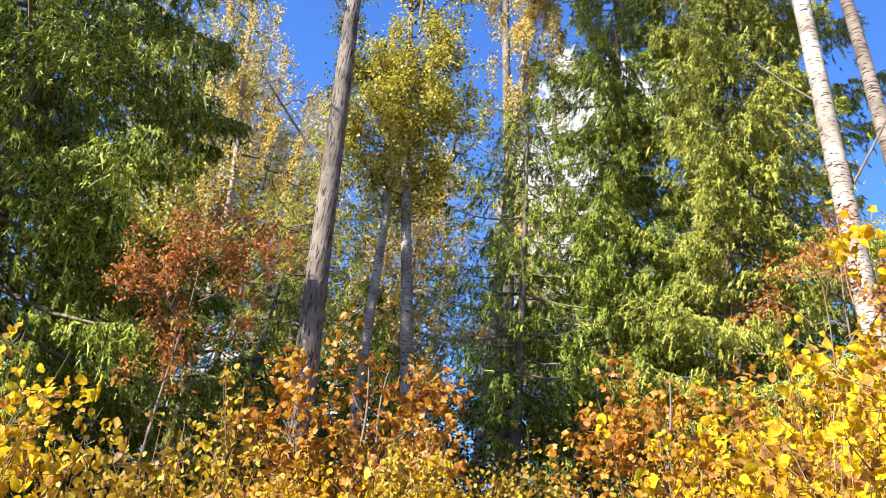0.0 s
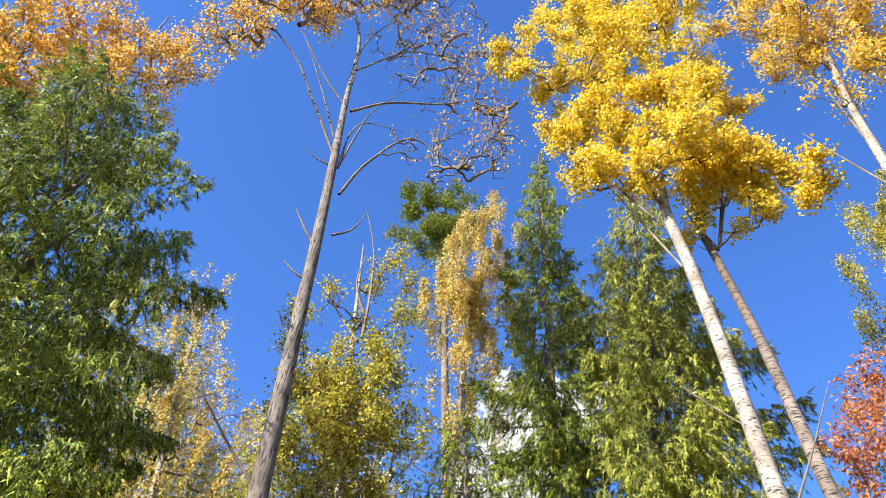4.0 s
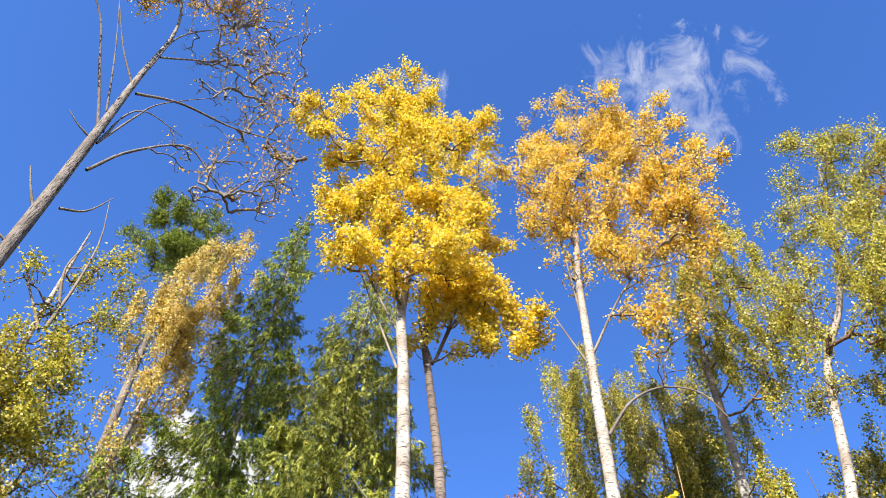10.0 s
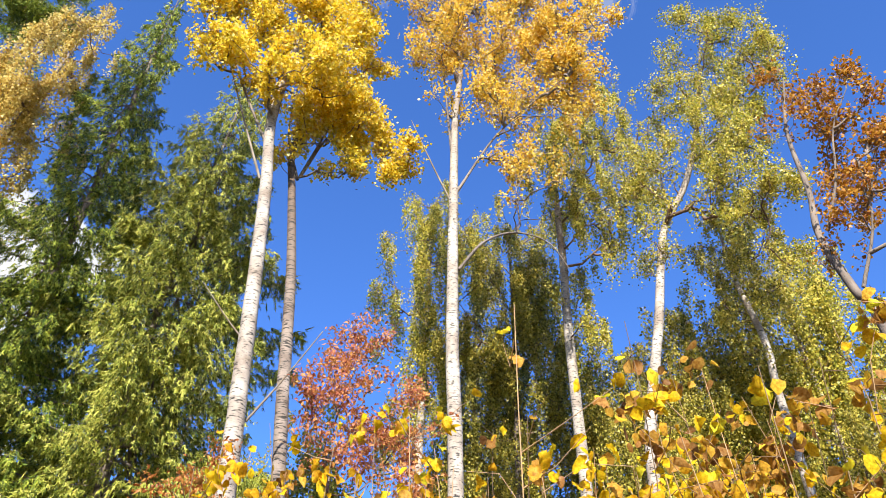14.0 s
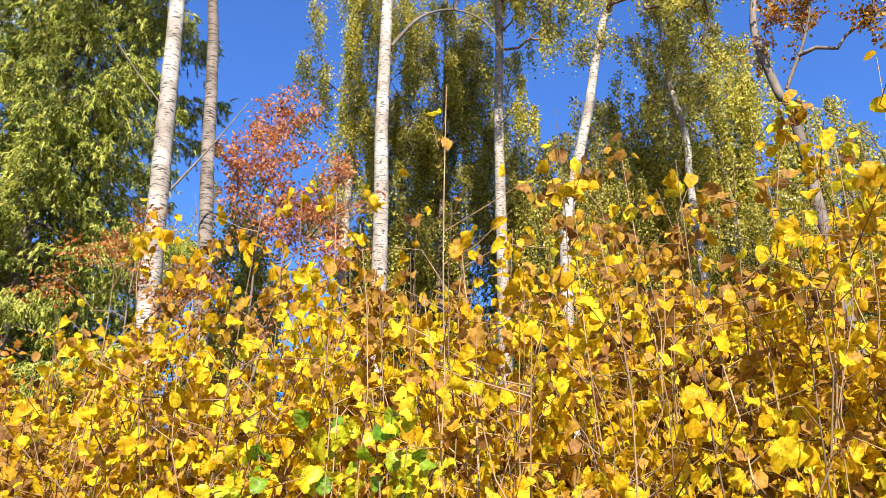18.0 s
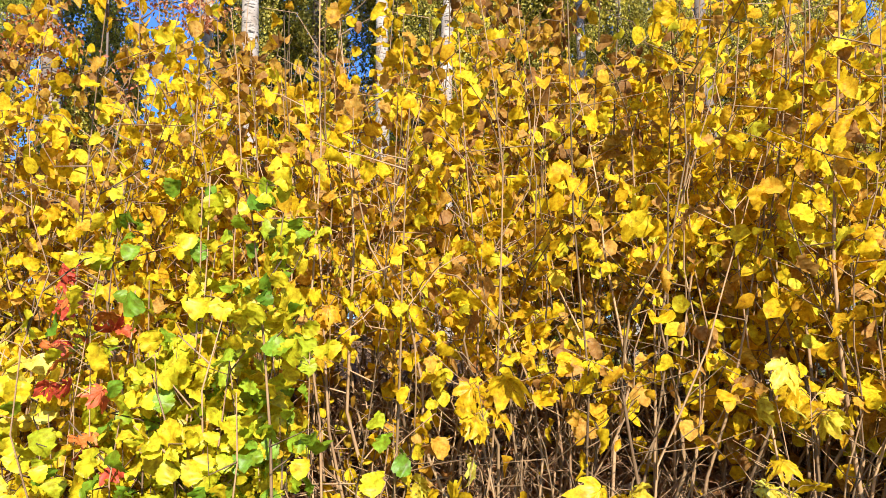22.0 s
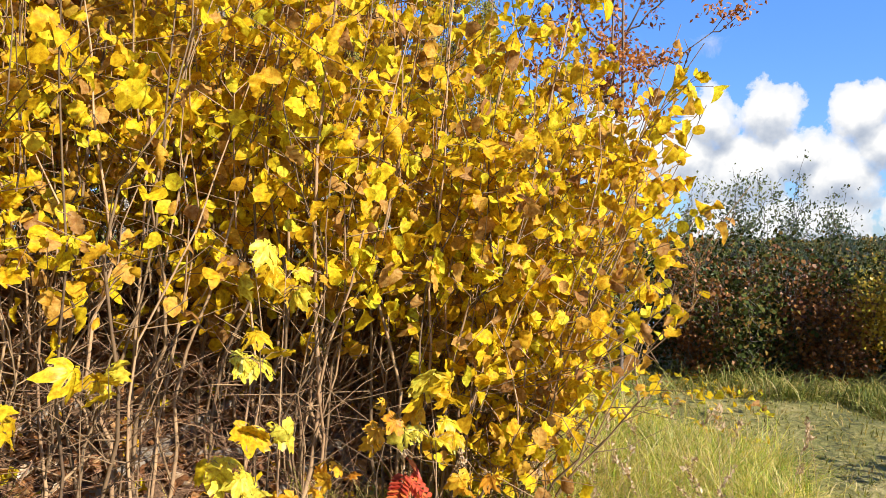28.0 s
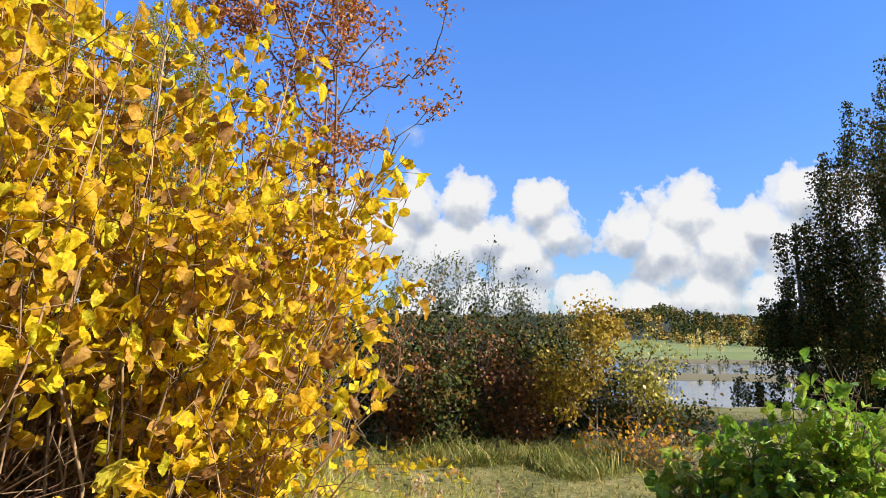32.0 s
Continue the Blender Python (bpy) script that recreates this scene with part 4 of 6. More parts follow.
# the wood on the slope
spruce((-10.9, 1.3), (-11.05, -0.5, 14.9), 3.5, NEEDLES, "full dark green spruce with hanging shoots", 51, 0.06, 46000, 0.19, size=0.27, sparse=7.5, split=True, cone=2.9, shapes=SPRIG)
SPRUCE_A = spruce((-14.0, -2.5), (-14.2, -3.5, 19.0), 3.0, NEEDLES, "full dark green spruce with hanging shoots", 52, 0.1, 5200, size=0.38)
spruce((-9.4, 11.6), (-9.95, 11.3, 24.4), 2.0, NEEDLES, "tall slender spruce with drooping boughs", 53, 0.12, 32000, size=0.28, sparse=7.5, cone=1.8, shapes=SPRIG)
spruce((-7.2, 13.0), (-7.5, 13.0, 21.8), 2.9, NEEDLES_PALE, "pale green spruce with long hanging shoots", 54, 0.1, 38000, size=0.29, sparse=7.0, cone=2.2, shapes=SPRIG)
tree("pine", [(-14.5, 13.8, 0), (-14.9, 13.4, 11.0), (-15.5, 12.6, 20.0), (-16.0, 11.9, 28.5)], (0.2, 0.17, 0.12, 0.03), [(-16.2, 11.7, 27.6, 0.95, 1), (-16.3, 11.5, 25.6, 1.15, 1), (-15.5, 12.6, 26.3, 0.95, 1), (-15.9, 12.2, 24.4, 0.8, 0.4), (-15.6, 12.5, 21.5, 1.3, 0.2), (-15.0, 13.2, 14.0, 1.6, 0.15)],
     GREY_BARK, NEEDLES, "tall pine with a dark rounded top", "tree", 55, 0.26, 44, 0.2, 0.0, SPRIG, dense=60)
spruce((-16.5, 8.0), (-16.6, 8.0, 15.0), 2.6, NEEDLES_PALE, "pale green spruce with long hanging shoots", 56, 0.1, 5200)
YOUNG = spruce((-13.9, 6.2), (-13.9, 6.2, 7.2), 1.9, NEEDLES, "young spruce in the shade of the wood", 60, 0.02, 3200)
for x, y, q in [(-14.6, 9.0, 1.1), (-11.6, 11.2, 1.0), (-11.0, 14.2, 1.1), (-16.5, 3.5, 1.15), (-9.0, 16.0, 1.0), (-8.6, 18.0, 1.1)]:
    copy_thing(YOUNG, pose(x, y, float(ground(x, y)) - 0.1, 0, 0, 67 * x)).scale = (q, q, q)
SPRUCE_B = spruce((-13.5, 17.5), (-13.5, 17.5, 17.0), 2.6, NEEDLES, "dark spruce behind the birches", 57, 0.1, 4200, size=0.38)
spruce((-20.0, 14.0), (-20.0, 14.0, 20.0), 2.8, NEEDLES, "dark spruce behind the birches", 58, 0.1, 5200)
spruce((3.5, 22.0), (3.5, 22.0, 17.0), 2.8, NEEDLES, "dark spruce behind the birches", 59, 0.1, 5200)
tree("birch", [(-11.2, 9.9, 0), (-11.2, 9.9, 7.0), (-11.2, 9.9, 13.2), (-11.1, 10.1, 20.5)], (0.13, 0.11, 0.08, 0.02),
     [(-11.1, 10.0, 20.0, 0.85, 0.9), (-11.3, 9.8, 17.9, 1.15, 1), (-10.8, 10.4, 16.8, 0.9, 1), (-11.4, 9.7, 16.0, 0.8, 1), (-11.3, 9.9, 14.4, 0.65, 0.7), (-11.1, 10.1, 21.2, 0.5, 0.7), (-10.8, 10.4, 14.7, 0.65, 0.6), (-11.2, 9.9, 12.6, 0.8, 0.4)], BIRCH_BARK, PALE_YELLOW, "slim birch with a pale straw-yellow crown", "tree", 61, 0.07, 74, 0.2, 1.3, dense=80, group="birches of the wood")
tree("aspen", [(-11.2, 8.3, 0), (-11.4, 8.1, 4.7), (-12.0, 7.3, 11.0), (-12.3, 6.7, 17.0)], (0.13, 0.12, 0.09, 0.02),
     [(-12.5, 6.0, 13.9, 0.6, 0.5), (-12.2, 6.7, 12.7, 0.8, 0.7), (-11.8, 7.4, 12.1, 0.75, 0.8), (-11.7, 7.5, 16.0, 0.62, 0.7), (-11.6, 7.6, 14.3, 0.6, 0.7), (-11.8, 7.4, 10.7, 0.85, 0.8), (-12.4, 6.3, 11.6, 0.7, 0.6), (-11.5, 7.8, 12.9, 0.6, 0.7), (-12.1, 6.8, 10.3, 0.8, 0.7), (-11.3, 8.2, 11.2, 0.65, 0.7), (-11.8, 7.4, 9.2, 0.9, 0.8)], BIRCH_BARK, BIRCH_GREEN, "aspen with green and yellow leaves", "tree", 62, 0.07, 56, 0.18, dense=90, group="birches of the wood")
for line in ([(-11.67, 6.99, 13.3), (-11.7, 6.93, 14.84), (-11.8, 6.75, 16.5), (-12.03, 6.34, 18.0)], [(-11.7, 6.95, 14.0), (-11.9, 6.58, 15.1), (-11.85, 6.6, 16.2)], [(-11.7, 6.9, 13.2), (-11.92, 6.56, 13.7), (-12.14, 6.13, 14.3), (-12.28, 5.85, 15.0)]):
    dead = thing("dead_treetop", line[0], "bleached bare branch rising over the aspen", "branch", "dead treetops")
    V, F = tube(smooth_line(line, 9), np.linspace(0.045, 0.008, 9), 7)
    link_mesh("branch", V - np.array(line[0]), F, DEAD_WOOD, dead, smooth=True)
    V, F = tube(smooth_line([line[1], np.array(line[1]) + (0.1, 0.25, 0.35), np.array(line[1]) + (0.1, 0.35, 0.9)], 6), np.linspace(0.02, 0.005, 6), 5)
    link_mesh("side_branch", V - np.array(line[0]), F, DEAD_WOOD, dead, smooth=True)
spruce((-10.35, 10.2), (-10.75, 9.75, 12.6), 2.4, NEEDLES, "thin spruce with sparse dark boughs", 66, 0.05, 7000, 0.13, size=0.28, sparse=2.4, shapes=SPRIG)
tree("birch", [(-11.9, 7.5, 0), (-11.9, 7.3, 5.7), (-12.0, 7.2, 9.1), (-12.1, 7.0, 12.5)], (0.12, 0.10, 0.08, 0.02),
     [((-12.0, 7.2, 10.5), (1.2, 1.2, 2.2), 170, 0.9)], BIRCH_BARK, BIRCH_GREEN, "birch with a broken top and green leaves", "tree", 63, 0.075, 66, 0.2, group="birches of the wood")
tree("birch", [(-7.8, 14.0, 0), (-7.9, 13.9, 4.8), (-8.3, 13.7, 8.1), (-8.7, 13.4, 10.7), (-9.0, 13.2, 15.0)], (0.15, 0.13, 0.11, 0.09, 0.03), [((-9.0, 13.2, 14.5), (0.9, 0.9, 1.6), 40, 0.6)],
     BIRCH_BARK, BIRCH_GREEN, "grey-white birch among the spruces", "tree", 64, group="birches of the wood")
for k, (x, y, h, mat) in enumerate([(-23.6, 7.6, 22, PALE_YELLOW), (-21.5, 9.8, 19, PALE_YELLOW), (-24.5, 4.6, 24, BIRCH_GREEN), (-18.5, 12.5, 16, PALE_YELLOW), (-17.0, 16.0, 17, PALE_YELLOW), (-12.0, 20.0, 18, PALE_YELLOW), (-19.5, 5.0, 15, BIRCH_GREEN)]):
    FAR_BIRCH = tree("birch", [(x, y, 0), (x, y, h * 0.5), (x + 0.3, y, h - 0.5)], (0.15, 0.10, 0.02), [((x, y, h * 0.66), (1.7, 1.7, h * 0.32), 260, 0.8)],
         BIRCH_BARK, mat, "far birch with thin straw-yellow foliage" if mat is PALE_YELLOW else "far birch with thin green foliage", "tree", 70 + k, 0.10, 66, 0.34, 1.3, group="birches of the wood")
tree("birch", [(-18.0, 6.2, 0), (-18.0, 6.1, 9.0), (-18.2, 5.4, 14.5), (-18.4, 4.8, 18.6)], (0.14, 0.11, 0.07, 0.015),
     [(-18.4, 4.8, 17.0, 1.0, 0.4), (-18.3, 4.9, 18.3, 0.7, 0.2), (-18.3, 5.2, 15.4, 0.9, 0.5), (-18.1, 5.8, 13.6, 0.9, 0.6), (-18.0, 6.0, 11.7, 0.9, 0.6), (-17.5, 7.3, 13.3, 0.7, 0.5), (-17.6, 7.2, 14.7, 0.55, 0.3), (-17.5, 7.4, 11.8, 0.9, 0.6), (-17.9, 6.4, 9.6, 1.1, 0.7)],
     BIRCH_BARK, PALE_YELLOW, "thin birch with pale green and straw-yellow leaves", "tree", 69, 0.075, 50, 0.2, 1.3, dense=70, group="birches of the wood")
tree("aspen", [(-13.9, -0.8, 0), (-13.9, -0.8, 10), (-13.9, -0.8, 17), (-13.9, -0.9, 22)], (0.17, 0.14, 0.09, 0.02),
     [(-13.2, -2.6, 16.2, 0.9, 0.8), (-13.4, -1.7, 17.5, 1.1, 0.8), (-13.5, -0.8, 19.0, 1.0, 0.8), (-13.5, 0.1, 20.1, 0.8, 0.6), (-13.3, -2.2, 19.5, 0.7, 0.5), (-13.4, -1.7, 14.5, 0.86, 0.7), (-13.5, 0.1, 18.0, 0.73, 0.5), (-13.2, -2.9, 14.4, 0.85, 0.8), (-13.4, -3.6, 17.0, 1.1, 0.8)], ASPEN_BARK, ASPEN_ORANGE, "aspen with an apricot-orange crown behind the spruce", "tree", 81, 0.076, 44, 0.17, dense=92, twig=GREY_BARK)
# the wood goes on uphill
rng = np.random.RandomState(77)
for k in range(30):
    az, d = -104 + 5.0 * k + rng.normal() * 1.5, rng.uniform(23, 36)
    x, y = d * math.sin(radians(az)), d * math.cos(radians(az))
    if -57 < az < -41:
        continue
    ob = copy_thing((SPRUCE_A, SPRUCE_B, FAR_BIRCH)[k % 3], pose(x, y, float(ground(x, y)) - 0.1, 0, 0, rng.uniform(0, 360)))
    if az > -20:
        ob.scale = (0.8, 0.8, 0.62)
for x, y, q in [(3.4, 19.5, 0.85), (6.6, 20.5, 0.9), (-1.0, 21.0, 0.9), (9.0, 19.5, 0.8), (0.6, 22.5, 1.0)]:
    copy_thing(SPRUCE_B, pose(x, y, float(ground(x, y)) - 0.1, 0, 0, 91 * x)).scale = (q, q, q)
# unseen birches on the lake slope, added to cast shade on shrubs and track
for x, y, q in [(24.5, -11.5, 0.85), (29.0, -14.0, 0.9), (21.0, -15.0, 0.8), (12.4, -9.2, 0.8), (13.8, -8.5, 0.8)]:
    copy_thing(WEEPING, pose(x, y, float(ground(x, y)) - 0.1, 0, 0, 40 * x)).scale = (q, q, q)
for x, y, q in [(3.2, 20.5, 1.0), (7.0, 20.5, 1.1), (-0.6, 21.5, 1.05), (9.8, 18.5, 1.0), (13.5, 16.0, 0.9), (5.6, 17.2, 0.85), (11.0, 13.0, 0.7), (14.0, 11.5, 0.65), (4.3, 16.6, 0.8), (7.9, 15.2, 0.75), (10.2, 14.6, 0.8)]:
    copy_thing(WEEPING, pose(x, y, float(ground(x, y)) - 0.1, 0, 0, 57 * x + 31 * y)).scale = (q, q, q)
# rowans and young maples under the trees
for x, y, crowns, mat, label, seed in [
        (-7.6, 2.4, [((-7.6, 2.5, 4.2), (0.8, 0.9, 1.2), 70, 0.6)], RUSSET, "young rowan with russet leaves", 91),
        (-1.8, 7.3, [((-1.6, 7.3, 5.9), (0.85, 0.7, 1.3), 70, 1)], PINKISH, "young rowan with salmon-red leaves", 92),
        (6.3, 3.2, [((6.3, 3.3, 4.5), (0.8, 1.4, 1.8), 150, 0.8)], RUSSET, "young rowan with shrivelled brown leaves", 93),
        (-2.9, 7.0, [((-2.9, 7.0, 4.6), (0.8, 0.7, 1.0), 36, 0.5)], RUSSET, "thin rowan with russet leaves", 94)]:
    tree("rowan", [(x, y, 0), (x + 0.05, y, crowns[0][0][2] - 1), (x, y, crowns[0][0][2] + 0.7)], (0.02, 0.015, 0.005), crowns, GREY_BARK, mat, label, "tree", seed, 0.052, 90, 0.11, 0.6, SLIM, "rowans", thin=0.003)
# the maples take the darker rust colour in place of tree shade
for x, y, z, r, seed in [(-6.0, 3.8, 2.6, 1.0, 95), (-4.3, 6.2, 3.0, 1.0, 96), (-6.6, 4.4, 2.9, 0.9, 98)]:
    tree("maple", [(x, y, 0), (x, y, z - 0.4), (x, y, z + r * 0.8)], (0.025, 0.02, 0.006), [((x, y, z), (r, r, r), 50, 0.5)], GREY_BARK, RUST, "young maple with orange leaves darkened for shade", "tree", seed, 0.055, 44, 0.16, 0.6, MAPLE, "young maples", thin=0.003)


# ---------------------------------------------------------------- the hazel thicket
LEAF_MESH = {}


def fine_leaf(seed, wide, tip, curl, cup):
    """A toothed, veined and crumpled blade for the leaves near the eye."""
    r = np.random.RandomState(seed)
    rows, cols = 11, 5
    V = []
    for i in range(rows):
        y = i / (rows - 1)
        w = wide * np.interp(y ** (tip / 0.85), (0, 0.08, 0.25, 0.45, 0.65, 0.82, 0.93, 1), (0.34, 0.80, 1.0, 1.04, 0.98, 0.78, 0.44, 0.05))
        w = max(w, 0.012) * (1 + (0.10 if i % 2 else -0.10) + 0.05 * r.normal())
        for j in range(cols):
            u = 2 * j / (cols - 1) - 1
            vein = 0.022 * math.cos(2 * np.pi * (y * 5.5 - abs(u) * 1.6)) * (1 - 0.3 * abs(u))
            z = cup * w * abs(u) ** 1.4 * (1 + 0.4 * math.sin(5 * y + seed)) - curl * y * y + 1.4 * vein + 0.05 * r.normal() + 0.12 * u * math.sin(4 * y + 2 * seed)
            V.append((w * u + 0.04 * math.sin(2.5 * y + seed), y, z))
    F = [(i * cols + j, i * cols + j + 1, (i + 1) * cols + j + 1, (i + 1) * cols + j) for i in range(rows - 1) for j in range(cols - 1)]
    return np.array(V), np.array(F)


def fine_maple(seed, droop):
    """A maple leaf of five pointed lobes, crumpled between its veins, with torn places."""
    r = np.random.RandomState(seed)
    half = [(0, 0.94), (7, 0.82), (12, 0.85), (19, 0.72), (27, 0.64), (34, 0.72), (40, 0.84), (46, 0.80), (52, 0.89), (60, 0.75), (67, 0.76), (76, 0.62), (86, 0.60), (96, 0.67), (104, 0.58), (112, 0.59), (126, 0.46), (150, 0.40), (172, 0.26)]
    rim = [(-a, q) for a, q in half[:0:-1]] + half
    cols = len(rim)
    V = []
    for k in (0.03, 0.28, 0.55, 0.80, 1.0):
        for a, q in rim:
            g = radians(a)
            ln = k * (0.35 * (1 - k) + q * (0.65 + 0.35 * k)) * (1 + 0.05 * r.normal() * k)
            vein = 0.05 * k * math.cos(radians(a) * 6.9)
            V.append((ln * math.sin(g), 0.12 + ln * math.cos(g), -droop * ln * ln * (0.5 + 0.5 * abs(math.sin(g))) - vein + 0.035 * r.normal()))
    F = [(i * cols + j, i * cols + j + 1, (i + 1) * cols + j + 1, (i + 1) * cols + j) for i in range(4) for j in range(cols - 1)]
    F = [f for f in F if f[0] < cols or r.uniform() > 0.045]
    return np.array(V), np.array(F)


MAPLE_FINE = [fine_maple(50 + k, d) for k, d in enumerate((0.5, 0.7, 0.25, 0.6, -0.3, 0.9))]
FINE = {
    "maple": MAPLE_FINE, "maple_orange": MAPLE_FINE, "maple_red": MAPLE_FINE,
    "hazel": [fine_leaf(k, w, t, c, q) for k, (w, t, c, q) in enumerate([(0.42, 0.85, 0.2, 0.25), (0.38, 0.9, 0.5, 0.6), (0.42, 0.8, 0.6, -0.4), (0.36, 0.9, -0.2, 0.6), (0.40, 0.8, 0.6, 0.3), (0.28, 0.9, 0.4, 1.0), (0.44, 0.85, 0.1, 0.15), (0.26, 0.95, 0.6, -0.9)])],
    "round": [fine_leaf(20 + k, w, t, c, q) for k, (w, t, c, q) in enumerate([(0.50, 0.7, 0.1, 0.15), (0.46, 0.75, 0.35, 0.35), (0.50, 0.7, 0.3, -0.2), (0.42, 0.75, 0.5, 0.6)])],
    "lime": [fine_leaf(30 + k, w, t, c, q) for k, (w, t, c, q) in enumerate([(0.50, 0.7, 0.1, 0.15), (0.47, 0.75, 0.3, 0.3), (0.50, 0.7, 0.25, -0.2)])],
    "lime_yellow": [fine_leaf(60 + k, w, t, c, q) for k, (w, t, c, q) in enumerate([(0.50, 0.7, 0.2, 0.15), (0.46, 0.75, 0.4, 0.4), (0.50, 0.7, 0.3, -0.3), (0.44, 0.75, 0.6, 0.6)])],
    "green_hazel": [fine_leaf(40 + k, w, t, c, q) for k, (w, t, c, q) in enumerate([(0.45, 0.8, 0.2, 0.2), (0.42, 0.85, 0.4, 0.3), (0.46, 0.8, 0.1, -0.15)])]}



def leaf_meshes(key, shapes, material):
    if key not in LEAF_MESH:
        LEAF_MESH[key] = []
        for V, F in FINE.get(key, shapes):
            me = bpy.data.meshes.new("leaf")
            me.from_pydata([tuple(v) for v in V], [], [tuple(f) for f in F])
            me.polygons.foreach_set("use_smooth", np.ones(len(F), bool))
            me.materials.append(material)
            LEAF_MESH[key].append(me)
    return LEAF_MESH[key]


def bush(name, x, y, height, spread, stems, leaves, label, seed, key="hazel", shapes=HAZEL, leaf=HAZEL_GOLD, bark=HAZEL_BARK, size=0.078, low=0.35, single=0, lean=(0, 0),
         group="hazel thicket", stem_r=0.0085, category="shrub", cloud=0.10, sunny=0.9, twig=1.0):
    """A shrub of many stems with single leaves on its twigs."""
    rng = np.random.RandomState(seed)
    base = np.array([x, y, float(ground(x, y)) - 0.03])
    t = thing(name, base, label, category, group)
    spots, twigs = [], []
    for s in range(stems):
        a, q = rng.uniform(0, 2 * np.pi), rng.uniform(0.15, 1)
        foot = base + np.array([math.sin(a), math.cos(a), 0]) * 0.24 * q
        H = height * rng.uniform(0.62, 1.03)
        out = np.array([math.sin(a) * spread * q + lean[0] * H, math.cos(a) * spread * q + lean[1] * H, H])
        ctrl = [foot]
        for u in (0.14, 0.29, 0.45, 0.62, 0.8):
            ctrl.append(foot + out * (u ** 1.15, u ** 1.15, u) + rng.normal(size=3) * (0.055, 0.055, 0.02) * min(1.0, height / 1.5))
        P = smooth_line(ctrl + [foot + out], 11)
        r0 = stem_r * rng.uniform(0.45, 1.3)
        V, F = tube(P, np.linspace(r0, 0.002, 11), 5)
        link_mesh("stem", V - base, F, bark, t, smooth=True)
        for k in range(rng.randint(9, 14)):
            u = rng.uniform(low * 0.4, 0.98)
            o = np.array([np.interp(u, np.linspace(0, 1, 11), P[:, i]) for i in range(3)])
            b = rng.uniform(0, 2 * np.pi)
            L = twig * rng.uniform(0.18, 0.55) * (1.15 - 0.5 * u)
            e = o + np.array([math.sin(b) * L, math.cos(b) * L, L * rng.uniform(0.1, 0.9)])
            mid = (o + e) / 2 + rng.normal(size=3) * 0.05
            twigs.append(tube(np.stack([o, mid, e]), (0.0035, 0.0025, 0.0015), 3))
            if u > low:
                spots += [o * (1 - w) + e * w for w in rng.uniform(0.15, 1.05, 4)]
        spots += [np.array([np.interp(u, np.linspace(0, 1, 11), P[:, i]) for i in range(3)]) for u in rng.uniform(max(low, 0.4), 1.0, 5)]
    if twigs:
        V, F = joined(twigs)
        link_mesh("twigwork", V - base, F, bark, t)["kind"] = "stuff"
    spots = np.array(spots)
    at = spots[rng.randint(0, len(spots), leaves)] + rng.normal(size=(leaves, 3)) * cloud * 0.4
    turn = leaf_turns(leaves, rng, 0.9, sunny)
    sizes = size * rng.uniform(0.6, 1.2, leaves)
    nearest = np.argsort(np.hypot(at[:, 0], at[:, 1]))
    one, rest = nearest[:single], nearest[single:]
    meshes = leaf_meshes(key, shapes, leaf)
    for i in one:
        o = new("leaf", meshes[rng.randint(len(meshes))])
        o.parent = t
        m = Matrix(turn[i].tolist()).to_4x4() @ Matrix.Scale(float(sizes[i]), 4)
        m.translation = Vector((at[i] - base).tolist())
        o.matrix_basis = m
    if len(rest):
        V, F = strew(shapes, at[rest], turn[rest], sizes[rest], rng)
        c = link_mesh("foliage", V - base, F, leaf, t)
        c["kind"] = "stuff"
    return t


def thicket():
    rng = np.random.RandomState(5)
    heights = ([-6, -4.6, -4.0, -2.6, -2.0, -0.3, 1.0, 2.0, 3.0, 3.6], [2.0, 1.9, 1.2, 1.3, 2.6, 3.15, 3.35, 3.7, 3.2, 2.5])
    k = 0
    for row, (back, gap) in enumerate([(0.35, 0.40), (0.9, 0.48), (1.5, 0.55), (2.2, 0.65), (3.1, 0.8), (4.3, 1.0)]):
        x = -6.4 + 0.2 * row
        while x < 3.1 + 0.28 * row:
            xx, yy = x + rng.normal() * 0.08, float(front_line(x)) + back + rng.normal() * 0.10
            bearing = x if row < 2 else 3.6 * xx / yy
            h = float(np.interp(bearing, *heights)) * rng.uniform(0.86, 1.08) * (1 if row < 3 else 0.88)
            near = row == 0 and x > -3.6
            low = float(np.interp(x, [-0.2, 0.4, 1.4, 2.0, 2.6], [0.30, 0.50, 0.50, 0.42, 0.40]))
            if row > 0:
                low = float(np.interp(x, [-0.2, 0.4, 1.4, 2.0], [0.22, 0.50, 0.48, 0.26]))
            size = float(np.interp(x, [-3, -1, 1, 2], [0.052, 0.062, 0.072, 0.078]))
            count = int((420, 600, 760, 820, 820, 760)[row] * (0.074 / size) ** 1.2 * (0.62 if row < 2 and -0.3 < x < 1.7 else 1.0))
            # ochre and mustard leaves in the back rows stand in for shade
            bush("hazel", xx, yy, h, 0.6, 10 if row == 0 else 7, count, "tall hazel shrub of bare brown stems with golden leaves", 200 + k,
                 shapes=HAZEL if row == 0 else HAZEL_FAR if row < 2 else HAZEL_PLAIN, key="hazel" if row == 0 else "hazel_far", low=low, single=78 if near else 0, size=size, lean=(0.10 if x > 2.2 else 0, -0.06), stem_r=0.0098,
                 leaf=MUSTARD if row > 1 and bearing < -2.7 else OCHRE_SHADED if row > 0 and k % 3 == 1 else HAZEL_GOLD)
            k += 1
            x += gap


